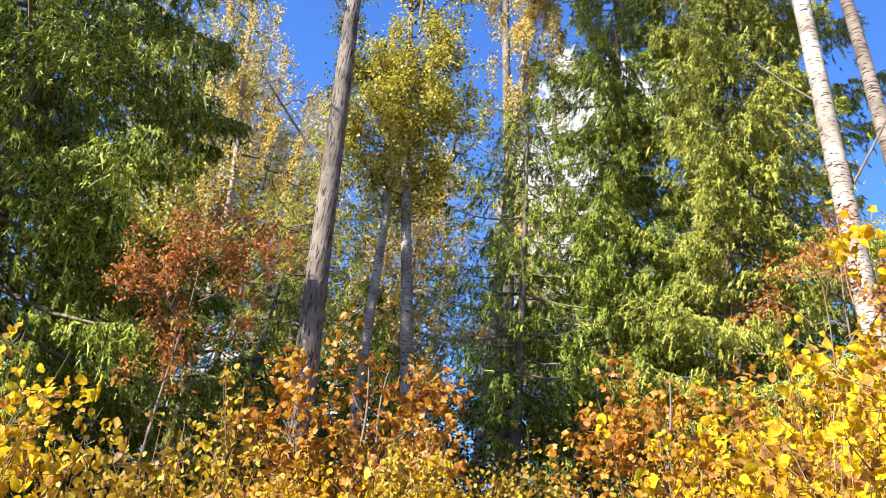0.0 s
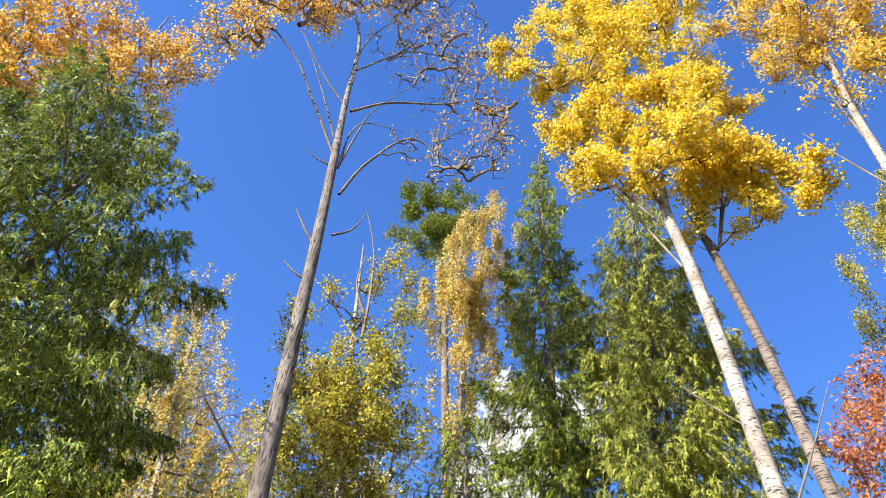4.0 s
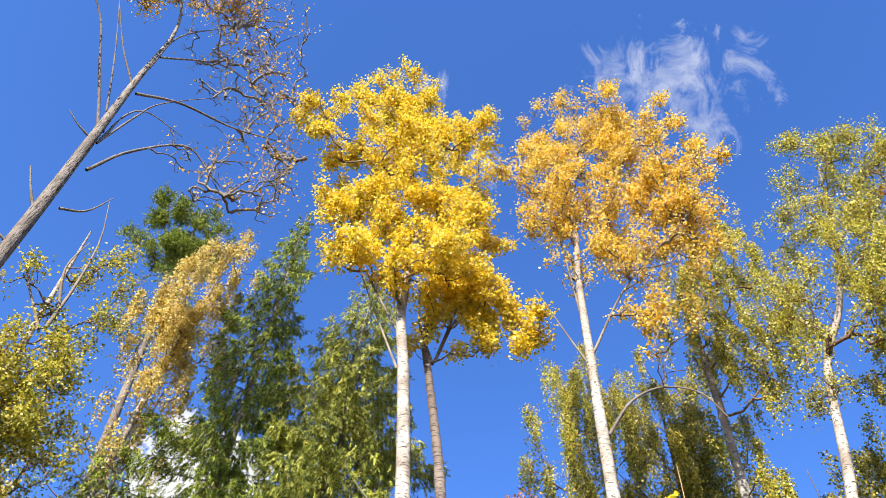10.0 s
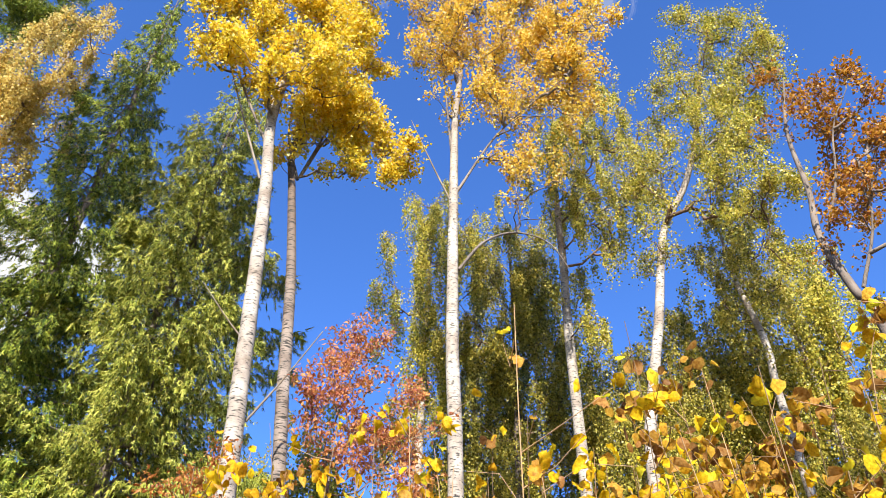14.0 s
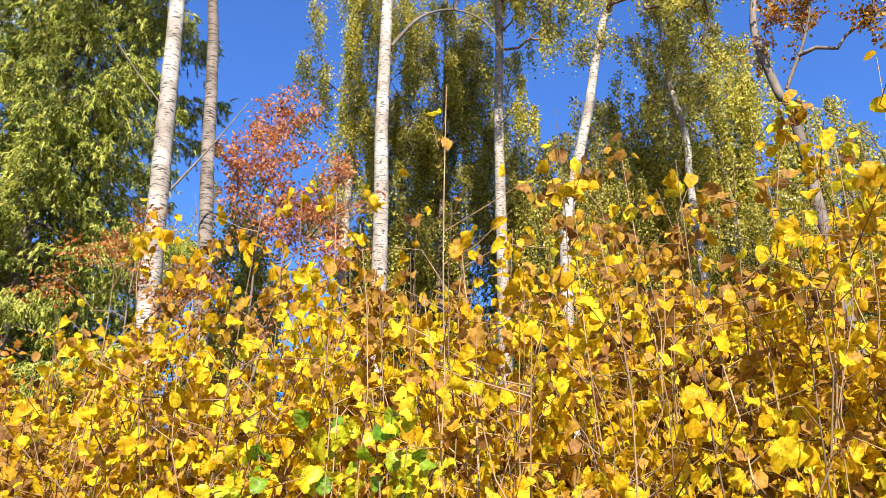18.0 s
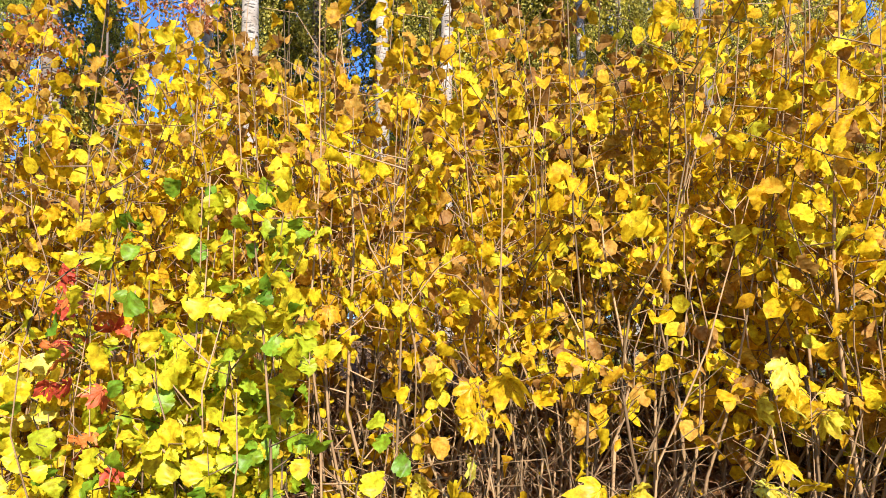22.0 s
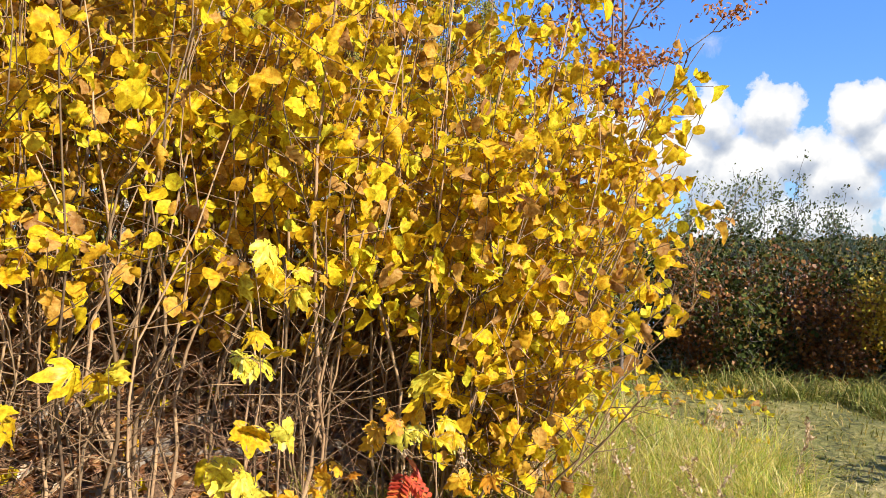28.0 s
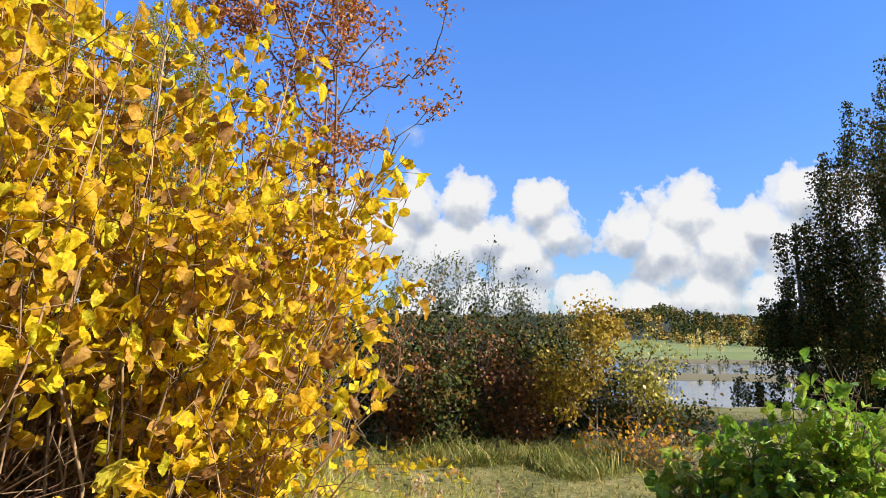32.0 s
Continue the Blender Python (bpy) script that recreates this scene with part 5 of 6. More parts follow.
thicket()
for k, (x, y, h, lx, ly) in enumerate([(2.75, 2.35, 3.0, 0.12, -0.12), (3.05, 2.3, 2.6, 0.20, -0.24), (3.3, 2.35, 2.45, 0.22, -0.24), (3.2, 2.65, 2.9, 0.18, -0.16), (3.55, 2.6, 2.5, 0.22, -0.22), (2.95, 2.15, 1.9, 0.26, -0.24), (3.7, 2.9, 2.7, 0.15, -0.15), (3.2, 3.0, 3.4, 0.05, -0.05), (3.7, 3.4, 3.4, 0.05, -0.05)]):
    bush("hazel", x, y, h, 0.5, 11, 540, "hazel shrub leaning out from the thicket with golden leaves", 380 + k, low=0.20 if k in (1, 2, 5) else 0.38, single=75, lean=(lx, ly), size=0.074, stem_r=0.0085)
bush("hazel", 3.2, 2.2, 1.95, 0.12, 4, 6, "leaning hazel shoots, nearly bare, at the end of the thicket", 395, low=0.5, single=6, lean=(0.06, -0.56), stem_r=0.007)
for k, (x, y, h) in enumerate([(4.2, 3.3, 2.7), (4.6, 3.15, 2.4), (5.0, 3.6, 2.6), (4.4, 3.9, 2.8), (5.3, 4.2, 2.6), (3.9, 4.4, 2.9), (4.8, 4.8, 2.8)]):
    bush("hazel", x, y, h, 0.6, 7, 440, "tall hazel shrub of bare brown stems with golden leaves", 410 + k * 3 + 1000, shapes=HAZEL_FAR, key="hazel_far", low=0.12, size=0.08)
# lower golden bushes on the side towards the aspen, and a lime sapling with green leaves
# the bushes nearer the wood take the mustard colour in place of shade
for k, (x, y, h) in enumerate([(-4.9, 0.5, 2.45), (-5.1, 1.1, 2.45), (-4.7, 1.6, 2.20), (-5.2, 0.1, 2.5), (-5.5, 0.8, 2.6), (-5.0, -0.3, 2.3), (-5.6, 2.0, 2.30), (-6.2, 1.0, 2.40), (-6.6, 2.2, 2.50), (-5.9, 0.2, 2.30), (-4.2, 2.4, 2.20), (-5.2, 2.6, 2.40), (-7.2, 0.6, 2.60), (-7.0, 3.2, 2.60)]):
    bush("hazel", x, y, h, 0.55, 8, 760, "low golden hazel bush", 2400 + k, shapes=HAZEL_PLAIN, key="hazel_far", low=0.15, size=0.06, leaf=HAZEL_GOLD if y < 1.5 else MUSTARD)
for k, (x, y, h) in enumerate([(-1.35, 2.75, 1.75), (-0.98, 2.6, 1.7), (-1.9, 2.95, 1.75), (-0.35, 2.3, 0.95), (-2.5, 3.1, 1.7), (-1.1, 2.4, 1.45), (-0.75, 2.4, 1.2)]):
    bush("elm_sucker", x, y, h, 0.4, 9, 620, "low bush of round yellow leaves before the hazels", 430 + k, "round", ROUND, MAPLE_YELLOW, size=0.074, low=0.05, single=52, sunny=1.5, group="low yellow bushes")
for k, (x, y, h, n) in enumerate([(-0.34, 2.50, 2.26, 360), (-0.14, 2.46, 2.15, 300), (-0.42, 2.44, 2.1, 180)]):
    bush("lime_sapling", x, y, h, 0.13, 8, n, "lime sapling with bright green and yellow-green leaves", 440 + k, "lime", FINE["lime"], LIME_GREEN, size=0.064, low=0.70, single=n // 3, sunny=1.5, group="saplings", twig=0.42)
for k, (x, y, h, n) in enumerate([(-0.34, 2.60, 1.80, 420), (-0.06, 2.58, 1.50, 330), (-0.58, 2.58, 1.6, 300)]):
    bush("lime_sapling", x, y, h, 0.15, 9, n, "lime sapling with crumpled lemon-yellow leaves", 444 + k, "lime_yellow", FINE["lime_yellow"], LIME_YELLOW, size=0.066, low=0.42, single=n // 3, sunny=1.5, group="saplings", twig=0.45)


# undergrowth of the wood, its shade put into the leaf colours
for k, (x, y, h, mat) in enumerate([(-11.5, 2.6, 2.6, SHADED_LEAF), (-10.4, 4.6, 2.4, MUSTARD), (-11.6, 6.0, 2.8, SHADED_LEAF), (-9.4, 6.6, 2.4, MUSTARD), (-10.2, 8.2, 2.8, SHADED_LEAF), (-8.2, 8.0, 2.2, MUSTARD), (-8.8, 10.2, 2.6, SHADED_LEAF), (-6.6, 9.6, 2.2, MUSTARD), (-6.0, 11.5, 2.4, SHADED_LEAF), (-12.5, 0.6, 2.8, SHADED_LEAF)]):
    bush("undergrowth_shrub", x, y, h, 1.0, 9, 1500, "shrub of the wood, coloured dark for shade" if mat is SHADED_LEAF else "yellow hazel of the wood, coloured dull for shade", 860 + k, "slim", SMALL, mat, GREY_BARK, 0.085, 0.05, 0, group="undergrowth", cloud=0.4)


def seedling(name, x, y, z, n, leaf, key, shapes, label, seed, size=0.13, spread=0.10, low=0.55, group="seedlings", category="sapling"):
    """A thin upright shoot with a few large leaves on long stalks, each a part."""
    rng = np.random.RandomState(seed)
    base = np.array([x, y, float(ground(x, y)) - 0.02])
    H = z - base[2]
    t = thing(name, base, label, category, group)
    foot, sway = rng.normal(size=2) * 0.09, rng.normal(size=(2, 2)) * 0.035 * min(1.0, H)
    tip = rng.normal(size=2) * 0.03
    P = smooth_line([(*foot, 0), (*(0.6 * foot + sway[0]), H * 0.35), (*(0.2 * foot + sway[1]), H * 0.7), (*tip, H)], 8)
    V, F = tube(P, np.linspace(0.0036, 0.0014, 8), 5)
    link_mesh("stem", V, F, HAZEL_BARK, t, smooth=True)
    meshes = leaf_meshes(key, shapes, leaf)
    ways = leaf_turns(n, rng, 1.0, 1.5)
    for i in range(n):
        u = rng.uniform(low, 1.0)
        o = np.array([np.interp(u, np.linspace(0, 1, 8), P[:, k]) for k in range(3)])
        a = rng.uniform(0, 2 * np.pi)
        e = o + np.array([math.sin(a) * spread, math.cos(a) * spread, 0.03]) * rng.uniform(0.4, 1.1)
        V, F = tube(np.stack([o, (o + e) / 2 + (0, 0, 0.015), e]), (0.002, 0.0016, 0.0012), 3)
        link_mesh("stalk", V, F, HAZEL_BARK, t)
        q = new("leaf", meshes[rng.randint(len(meshes))])
        q.parent = t
        m = Matrix(ways[i].tolist()).to_4x4() @ Matrix.Scale(float(size * rng.uniform(0.7, 1.15)), 4)
        m.translation = Vector(e.tolist())
        q.matrix_basis = m
    return t


for k, (x, y, z, n, big) in enumerate([(0.73, 2.6, 1.52, 6, 0.10), (0.66, 2.62, 1.40, 3, 0.09), (0.83, 2.57, 1.12, 4, 0.10), (1.05, 2.49, 1.18, 5, 0.10), (1.56, 2.2, 1.58, 5, 0.105), (1.72, 2.2, 1.50, 5, 0.085), (1.57, 2.18, 1.26, 5, 0.105),
                                       (1.56, 2.2, 0.98, 4, 0.095), (1.53, 2.22, 0.80, 8, 0.095), (1.64, 2.26, 0.62, 9, 0.085), (2.04, 1.77, 1.12, 6, 0.10), (2.02, 1.80, 0.92, 6, 0.095), (0.47, 2.66, 1.18, 5, 0.085)]):
    seedling("maple_seedling", x, y, z, n, MAPLE_YELLOW, "maple", MAPLE, "maple seedling with ragged lemon-yellow leaves", 500 + k, big, 0.09, 0.86)
for k, (x, y, z) in enumerate([(1.98, 1.92, 0.98), (2.3, 1.85, 0.7), (0.05, 2.6, 1.82), (1.86, 2.2, 0.72), (1.72, 2.15, 0.66)]):
    seedling("maple_seedling", x, y, z, 6, ORANGE, "maple_orange", MAPLE, "maple seedling with orange leaves", 520 + k, 0.066, 0.09, 0.82)
for k, (x, y, z) in enumerate([(-0.62, 2.45, 1.92), (-0.55, 2.44, 1.80), (-0.60, 2.42, 1.55)]):
    seedling("maple_seedling", x, y, z, 6, RED, "maple_red", MAPLE, "maple seedling with brick-red leaves", 525 + k, 0.06, 0.1, 0.8)
for k, (x, y, z) in enumerate([(0.38, 2.67, 1.22), (0.40, 2.66, 1.40)]):
    seedling("lime_seedling", x, y, z, 4, LIME_GREEN, "lime", ROUND, "thin shoot with a few yellow-green leaves", 528 + k, 0.078, 0.08, 0.85)
for k, (x, y, z) in enumerate([(1.92, 1.98, 0.45), (2.2, 1.72, 0.42), (2.35, 1.66, 0.5), (1.58, 2.36, 0.3), (1.2, 2.45, 0.35), (1.05, 2.5, 0.3), (2.05, 1.8, 0.35)]):
    seedling("lime_seedling", x, y, z, 7, LIME_GREEN, "lime", ROUND, "low seedling with fresh green leaves", 530 + k, 0.075, 0.07, 0.3)


def feather_leaf(name, x, y, z, seed):
    """A rowan seedling: feathered leaves, each of many leaflets."""
    rng = np.random.RandomState(seed)
    base = np.array([x, y, float(ground(x, y)) - 0.02])
    t = thing(name, base, "red rowan seedling with feathered leaves beside the stump", "sapling", "seedlings")
    H = z - base[2]
    V, F = tube(smooth_line([(0, 0, 0), (0.02, 0, H * 0.5), (0, 0.02, H)], 7), np.linspace(0.006, 0.002, 7), 5)
    link_mesh("stem", V, F, HAZEL_BARK, t, smooth=True)
    meshes = leaf_meshes("rowan_red", SLIM, RED)
    for i in range(7):
        a, o = rng.uniform(-0.8, 0.8) + (0 if i % 2 else 3.14), np.array([0, 0, H * rng.uniform(0.70, 1.0)])
        d = np.array([0.65 * math.cos(a), math.sin(a) * 0.6 - 0.3, -0.25 + rng.normal() * 0.2])
        rib = np.array([o + d * u * 0.11 + (0, 0, -0.07 * u * u) for u in np.linspace(0, 1, 6)])
        V, F = tube(rib, np.linspace(0.002, 0.001, 6), 3)
        r = link_mesh("leaf", V, F, RED, t)
        for k in range(13):
            u = 0.18 + 0.8 * (k // 2) / 6
            p = np.array([np.interp(u, np.linspace(0, 1, 6), rib[:, c]) for c in range(3)])
            s = 1 if k % 2 else -1
            side = np.cross(d, (0, -0.4, 1.0)) * s
            w = side * 0.9 + d * 0.45 if k < 12 else d
            q = new("leaflet", meshes[k % 2])
            q.parent = r
            m = Matrix(facing(w[None], np.array([[0.1, -0.7, 0.6]]))[0].tolist()).to_4x4() @ Matrix.Scale(0.045, 4)
            m.translation = Vector(p.tolist())
            q.matrix_basis = m
    return t


feather_leaf("rowan_seedling", 2.06, 1.94, 0.77, 1)


# ---------------------------------------------------------------- the stump
def stump(x, y, top, r):
    rng = np.random.RandomState(9)
    base = np.array([x, y, float(ground(x, y)) - 0.05])
    H = top - base[2]
    t = thing("tree_stump", base, "weathered silver-grey hollow tree stump in the grass", "stump")
    N = 72
    w = np.linspace(0, 2 * np.pi, N, endpoint=False)
    flute = 0.035 * np.sin(5 * w + 0.7) + 0.025 * np.sin(9 * w + 2) + 0.010 * np.sin(23 * w) + 0.005 * rng.normal(size=N)
    rim = 0.036 * np.cos(w - 3.63) + 0.006 * np.sin(2 * w + 1) + 0.004 * np.sin(5 * w) + 0.0015 * rng.normal(size=N)
    rings = []
    for h, k, f in [(0, 1.42, 3.0), (0.10, 1.22, 2.4), (0.28, 1.08, 1.5), (0.5, 1.0, 1.0), (0.75, 0.985, 1.0), (0.93, 1.0, 1.0), (1.0, 0.975, 1.0)]:
        rings.append(np.stack([np.sin(w) * r * k * (1 + f * flute), np.cos(w) * r * k * (1 + f * flute), h * H + rim * h], -1))
    for k, dz in [(0.94, -0.003), (0.915, -0.012)]:
        rings.append(np.stack([np.sin(w) * r * k * (1 + flute), np.cos(w) * r * k * (1 + flute), H + rim + dz + 0 * w], -1))
    V = np.concatenate(rings)
    i, j = np.meshgrid(np.arange(len(rings) - 1), np.arange(N), indexing="ij")
    q = (j + 1) % N
    F = np.stack([i * N + j, i * N + q, (i + 1) * N + q, (i + 1) * N + j], -1).reshape(-1, 4)
    link_mesh("shell", V, F[:, ::-1], WEATHERED, t, smooth=True)
    inner = []
    for k, h in [(0.918, 0.972), (0.88, 0.90), (0.84, 0.78), (0.76, 0.66), (0.4, 0.58), (0.05, 0.55)]:
        inner.append(np.stack([np.sin(w) * r * k * (1 + flute), np.cos(w) * r * k * (1 + flute), h * H + rim * h + (0.012 * rng.normal(size=N) if h < 0.8 else 0)], -1))
    V = np.concatenate(inner)
    i, j = np.meshgrid(np.arange(len(inner) - 1), np.arange(N), indexing="ij")
    q = (j + 1) % N
    F = np.stack([i * N + j, i * N + q, (i + 1) * N + q, (i + 1) * N + j], -1).reshape(-1, 4)
    link_mesh("rotten_heart", V, F[:, ::-1], ROTTEN, t, "dark rotted inside", smooth=True)
    # splits in the wood
    for a, h0, h1 in [(3.35, 0.05, 0.97), (3.75, 0.3, 0.99), (2.75, 0.1, 0.8), (4.3, 0.2, 0.96), (3.05, 0.5, 0.98)]:
        hs = np.linspace(h0, h1, 7)
        aa = a + 0.03 * np.sin(hs * 9)
        rr = r * np.interp(hs, (0, 0.25, 0.5, 1), (1.34, 1.06, 1.0, 0.985)) * (1 + np.interp(aa, w, flute)) - 0.006
        P = np.stack([np.sin(aa) * rr, np.cos(aa) * rr, hs * H], -1)
        V, F = tube(P, 0.009 * np.sin(np.linspace(0.3, 2.9, 7)), 4)
        link_mesh("crack", V, F, TWIG, t)
    return t


stump(1.42, 2.68, 0.49, 0.232)
meshes = leaf_meshes("hazel", HAZEL, HAZEL_GOLD)
fallen = new("fallen_leaf", meshes[0])
fallen.matrix_basis = Matrix.Translation((1.36, 2.66, 0.40)) @ pose(0, 0, 0, 12, 8, 40) @ Matrix.Scale(0.07, 4)
tagged(fallen, "fallen yellow leaf on the rotten stump", "leaf")

rng = np.random.RandomState(77)
for k in range(26):
    q = rng.uniform(1.55, 2.35) if k < 18 else rng.uniform(0.0, 1.2)
    w = float(front_line(q)) - rng.uniform(0.0, 0.65) if k < 18 else float(front_line(q)) + rng.uniform(0.0, 0.7)
    fallen = new("fallen_leaf", leaf_meshes("maple_orange" if k % 3 else "maple", MAPLE, ORANGE)[k % 6])
    fallen.matrix_basis = Matrix.Translation((q, w, float(ground(q, w)) + 0.035)) @ pose(0, 0, 0, rng.uniform(-25, 25), rng.uniform(-25, 25), rng.uniform(0, 360)) @ Matrix.Scale(rng.uniform(0.06, 0.085), 4)
    tagged(fallen, "fallen orange maple leaf in the brown litter" if k % 3 else "fallen yellow maple leaf in the brown litter", "leaf", "fallen leaves")


def log(x, y, az, length, r, seed):
    rng = np.random.RandomState(seed)
    a = radians(az)
    s = np.linspace(-0.5, 0.5, 9)
    P = np.stack([x + s * length * math.sin(a), y + s * length * math.cos(a), 0 * s], -1)
    P[:, 2] = ground(P[:, 0], P[:, 1]) + r * 0.8
    P += rng.normal(size=P.shape) * 0.008
    base = P[4].copy()
    V, F = tube(P, r * (1 + 0.12 * rng.normal(size=9)), 9, 0.05, rng)
    n = len(V)
    caps = np.array([[0, 1, 2, 3], [0, 3, 4, 5], [0, 5, 6, 7], [0, 7, 8, 8]])[:3]
    ob = link_mesh("fallen_branch", V - base, np.vstack([F, caps, caps + n - 9]), DEAD_WOOD, smooth=True)
    ob.location = base
    tagged(ob, "grey dead branch lying in the leaf litter", "branch", "dead branches")


for k, (x, y, az, L, r) in enumerate([(2.5, 3.1, 70, 1.1, 0.035), (2.75, 2.9, 10, 0.7, 0.03), (1.85, 3.5, 75, 1.3, 0.03), (1.75, 2.45, 40, 0.35, 0.035), (2.05, 2.3, 95, 0.5, 0.018), (0.6, 3.6, 60, 1.0, 0.03),
                                      (2.2, 3.4, 110, 0.9, 0.022), (0.2, 3.9, 30, 1.2, 0.03), (1.2, 3.9, 85, 1.0, 0.028), (2.9, 3.3, 130, 0.8, 0.025), (0.9, 3.2, 120, 0.6, 0.018)]):
    log(x, y, az, L, r, 600 + k)


# ---------------------------------------------------------------- litter and grass
def litter():
    rng = np.random.RandomState(21)
    n = 22000
    x = rng.uniform(-4, 5.5, n)
    y = front_line(x) + rng.uniform(-0.05, 1, n) * 4.2 - 0.1
    z = ground(x, y) + rng.uniform(0.004, 0.06, n)
    turn = facing(rng.normal(size=(n, 3)) * (1, 1, 0.35), rng.normal(size=(n, 3)) * 0.45 + (0, 0, 1))
    V, F = strew(FALLEN, np.stack([x, y, z], -1), turn, rng.uniform(0.045, 0.10, n), rng)
    tagged(link_mesh("leaf_litter", V, F, LITTER), "brown fallen leaves under the hazels", "leaf litter", kind="stuff")
    n = 1500
    x = rng.uniform(-4, 9, n)
    y = front_line(x) + rng.uniform(-1.2, 2.5, n)
    z = ground(x, y) + rng.uniform(0.02, 0.08, n)
    turn = facing(rng.normal(size=(n, 3)) * (1, 1, 0.3), rng.normal(size=(n, 3)) * 0.4 + (0, 0, 1))
    V, F = strew(HAZEL_FAR, np.stack([x, y, z], -1), turn, rng.uniform(0.05, 0.09, n), rng)
    tagged(link_mesh("fresh_litter", V, F, HAZEL_GOLD), "freshly fallen yellow leaves on the ground", "leaf litter", kind="stuff")
    sticks = []
    for k in range(5200):
        x, a, L = rng.uniform(-3, 5.5), rng.uniform(0, 2 * np.pi), rng.uniform(0.2, 1.0)
        y = float(front_line(x)) + rng.uniform(0.1, 1.0) ** 1.3 * 3.4
        z0, tilt = float(ground(x, y)) + rng.uniform(0.0, 0.8) ** 1.5, rng.normal() * 0.5
        d = np.array([np.sin(a), np.cos(a), tilt])
        p = np.array([x, y, z0])
        P = smooth_line([p - d * L * 0.5, p - d * L * 0.15 + rng.normal(size=3) * 0.05, p + d * L * 0.2 + rng.normal(size=3) * 0.05, p + d * L * 0.5 + rng.normal(size=3) * 0.08], 5)
        P[:, 2] = np.maximum(P[:, 2], ground(P[:, 0], P[:, 1]) + 0.01)
        sticks.append(tube(P, np.linspace(1.0, 0.4, 5) * rng.uniform(0.001, 0.0030), 3))
    V, F = joined(sticks)
    tagged(link_mesh("brushwood", V, F, BRUSH), "thin dead twigs under the hazels", "brushwood", kind="stuff")


litter()


def grass(name, x, y, height, label, seed, width=0.006, lean=0.5, material=GRASS, tangle=0.9):
    """Blades that rise and arch over, combed in patches."""
    rng = np.random.RandomState(seed)
    n = len(x)
    V = np.array([(-1, 0, 0), (1, 0, 0), (-0.95, 0.40, 0.05), (0.95, 0.40, 0.05), (-0.7, 0.74, 0.24), (0.7, 0.74, 0.24), (-0.1, 0.90, 0.58), (0.1, 0.90, 0.58)])
    F = np.array([(0, 1, 3, 2), (2, 3, 5, 4), (4, 5, 7, 6)])
    comb = 2.4 * np.sin(2.3 * x + 1.1 * y) + 1.9 * np.cos(2.9 * y - 0.8 * x) + tangle * rng.normal(size=n)
    much = lean * np.abs(0.5 + 0.6 * rng.normal(size=n))
    way = np.stack([np.sin(comb) * much, np.cos(comb) * much, np.ones(n)], -1)
    face = way * (1, 1, 0) + rng.normal(size=(n, 3)) * 0.25
    T = facing(way, face)
    at = np.stack([x, y, ground(x, y) - 0.01], -1)
    bow = rng.uniform(0.4, 2.0, n)
    W = at[:, None] + np.einsum("nij,nvj->nvi", T, V[None] * np.stack([width * rng.uniform(0.6, 1.4, n), height, height * bow], -1)[:, None])
    F = (F[None] + (np.arange(n) * 8)[:, None, None]).reshape(-1, 4)
    tagged(link_mesh(name, W.reshape(-1, 3), F, material), label, "grass", kind="stuff")


def tufts(cx, cy, r, rng, each):
    n = len(cx)
    a, q = rng.uniform(0, 2 * np.pi, (n, each)), r * rng.uniform(0, 1, (n, each)) ** 0.5
    return (cx[:, None] + q * np.sin(a)).ravel(), (cy[:, None] + q * np.cos(a)).ravel()


rng = np.random.RandomState(31)
cx = rng.uniform(-2.5, 4.6, 420)
cy = front_line(cx) - rng.uniform(-0.15, 1.0, 420) - 0.1 * (cx > 2)
x, y = tufts(cx, cy, 0.13, rng, 52)
keep = (np.hypot(x - 1.42, y - 2.68) > 0.26) & (rng.uniform(size=len(x)) < np.interp(x, [1.25, 1.5, 1.95, 2.3], [1.0, 0.12, 0.25, 1.0]))
x, y = x[keep], y[keep]
grass("grass_verge", x, y, rng.uniform(0.10, 0.34, len(x)) * np.interp(x, [1.5, 2.6], [0.75, 1.0]), "tangled green and straw-coloured grass before the hazels", 32, 0.0015, 2.6, DRY_GRASS, 2.5)
cx = rng.uniform(-2.6, 3.3, 460)
cy = front_line(cx) + rng.uniform(-0.5, 0.32, 460)
x, y = tufts(cx, cy, 0.11, rng, 30)
keep = (np.abs(x - 1.42) > 0.33) | (y > 2.95)
x, y = x[keep], y[keep]
keep = rng.uniform(size=len(x)) < np.interp(x, [1.2, 1.4, 2.0, 2.4], [0.5, 0.15, 0.25, 1.0])
x, y = x[keep], y[keep]
grass("grass_fringe", x, y, rng.uniform(0.14, 0.42, len(x)) * np.interp(x, [1.2, 1.9], [0.6, 1.0]), "dry and green grass along the foot of the hazels", 36, 0.0015, 2.2, DRY_GRASS, 2.5)
cx = rng.uniform(-1.0, 1.25, 330)
cy = front_line(cx) - 0.25 + 1.15 * rng.uniform(0, 1, 330) ** 1.3
x, y = tufts(cx, cy, 0.10, rng, 44)
keep = np.hypot(x - 1.42, y - 2.68) > 0.30
x, y = x[keep], y[keep]
grass("grass_slope", x, y, rng.uniform(0.08, 0.27, len(x)), "fine straw-coloured and green grass climbing into the hazels", 37, 0.0013, 2.6, DRY_GRASS, 2.5)
for k in range(9):
    q = rng.uniform(-0.3, 1.15)
    seedling("herb", q, float(front_line(q)) + rng.uniform(-0.1, 0.7), rng.uniform(0.12, 0.3) + float(ground(q, front_line(q) + 0.3)), 7, LIME_GREEN, "herb", SLIM, "low green herb in the dry grass", 570 + k, 0.05, 0.05, 0.2, "herbs", "herb")
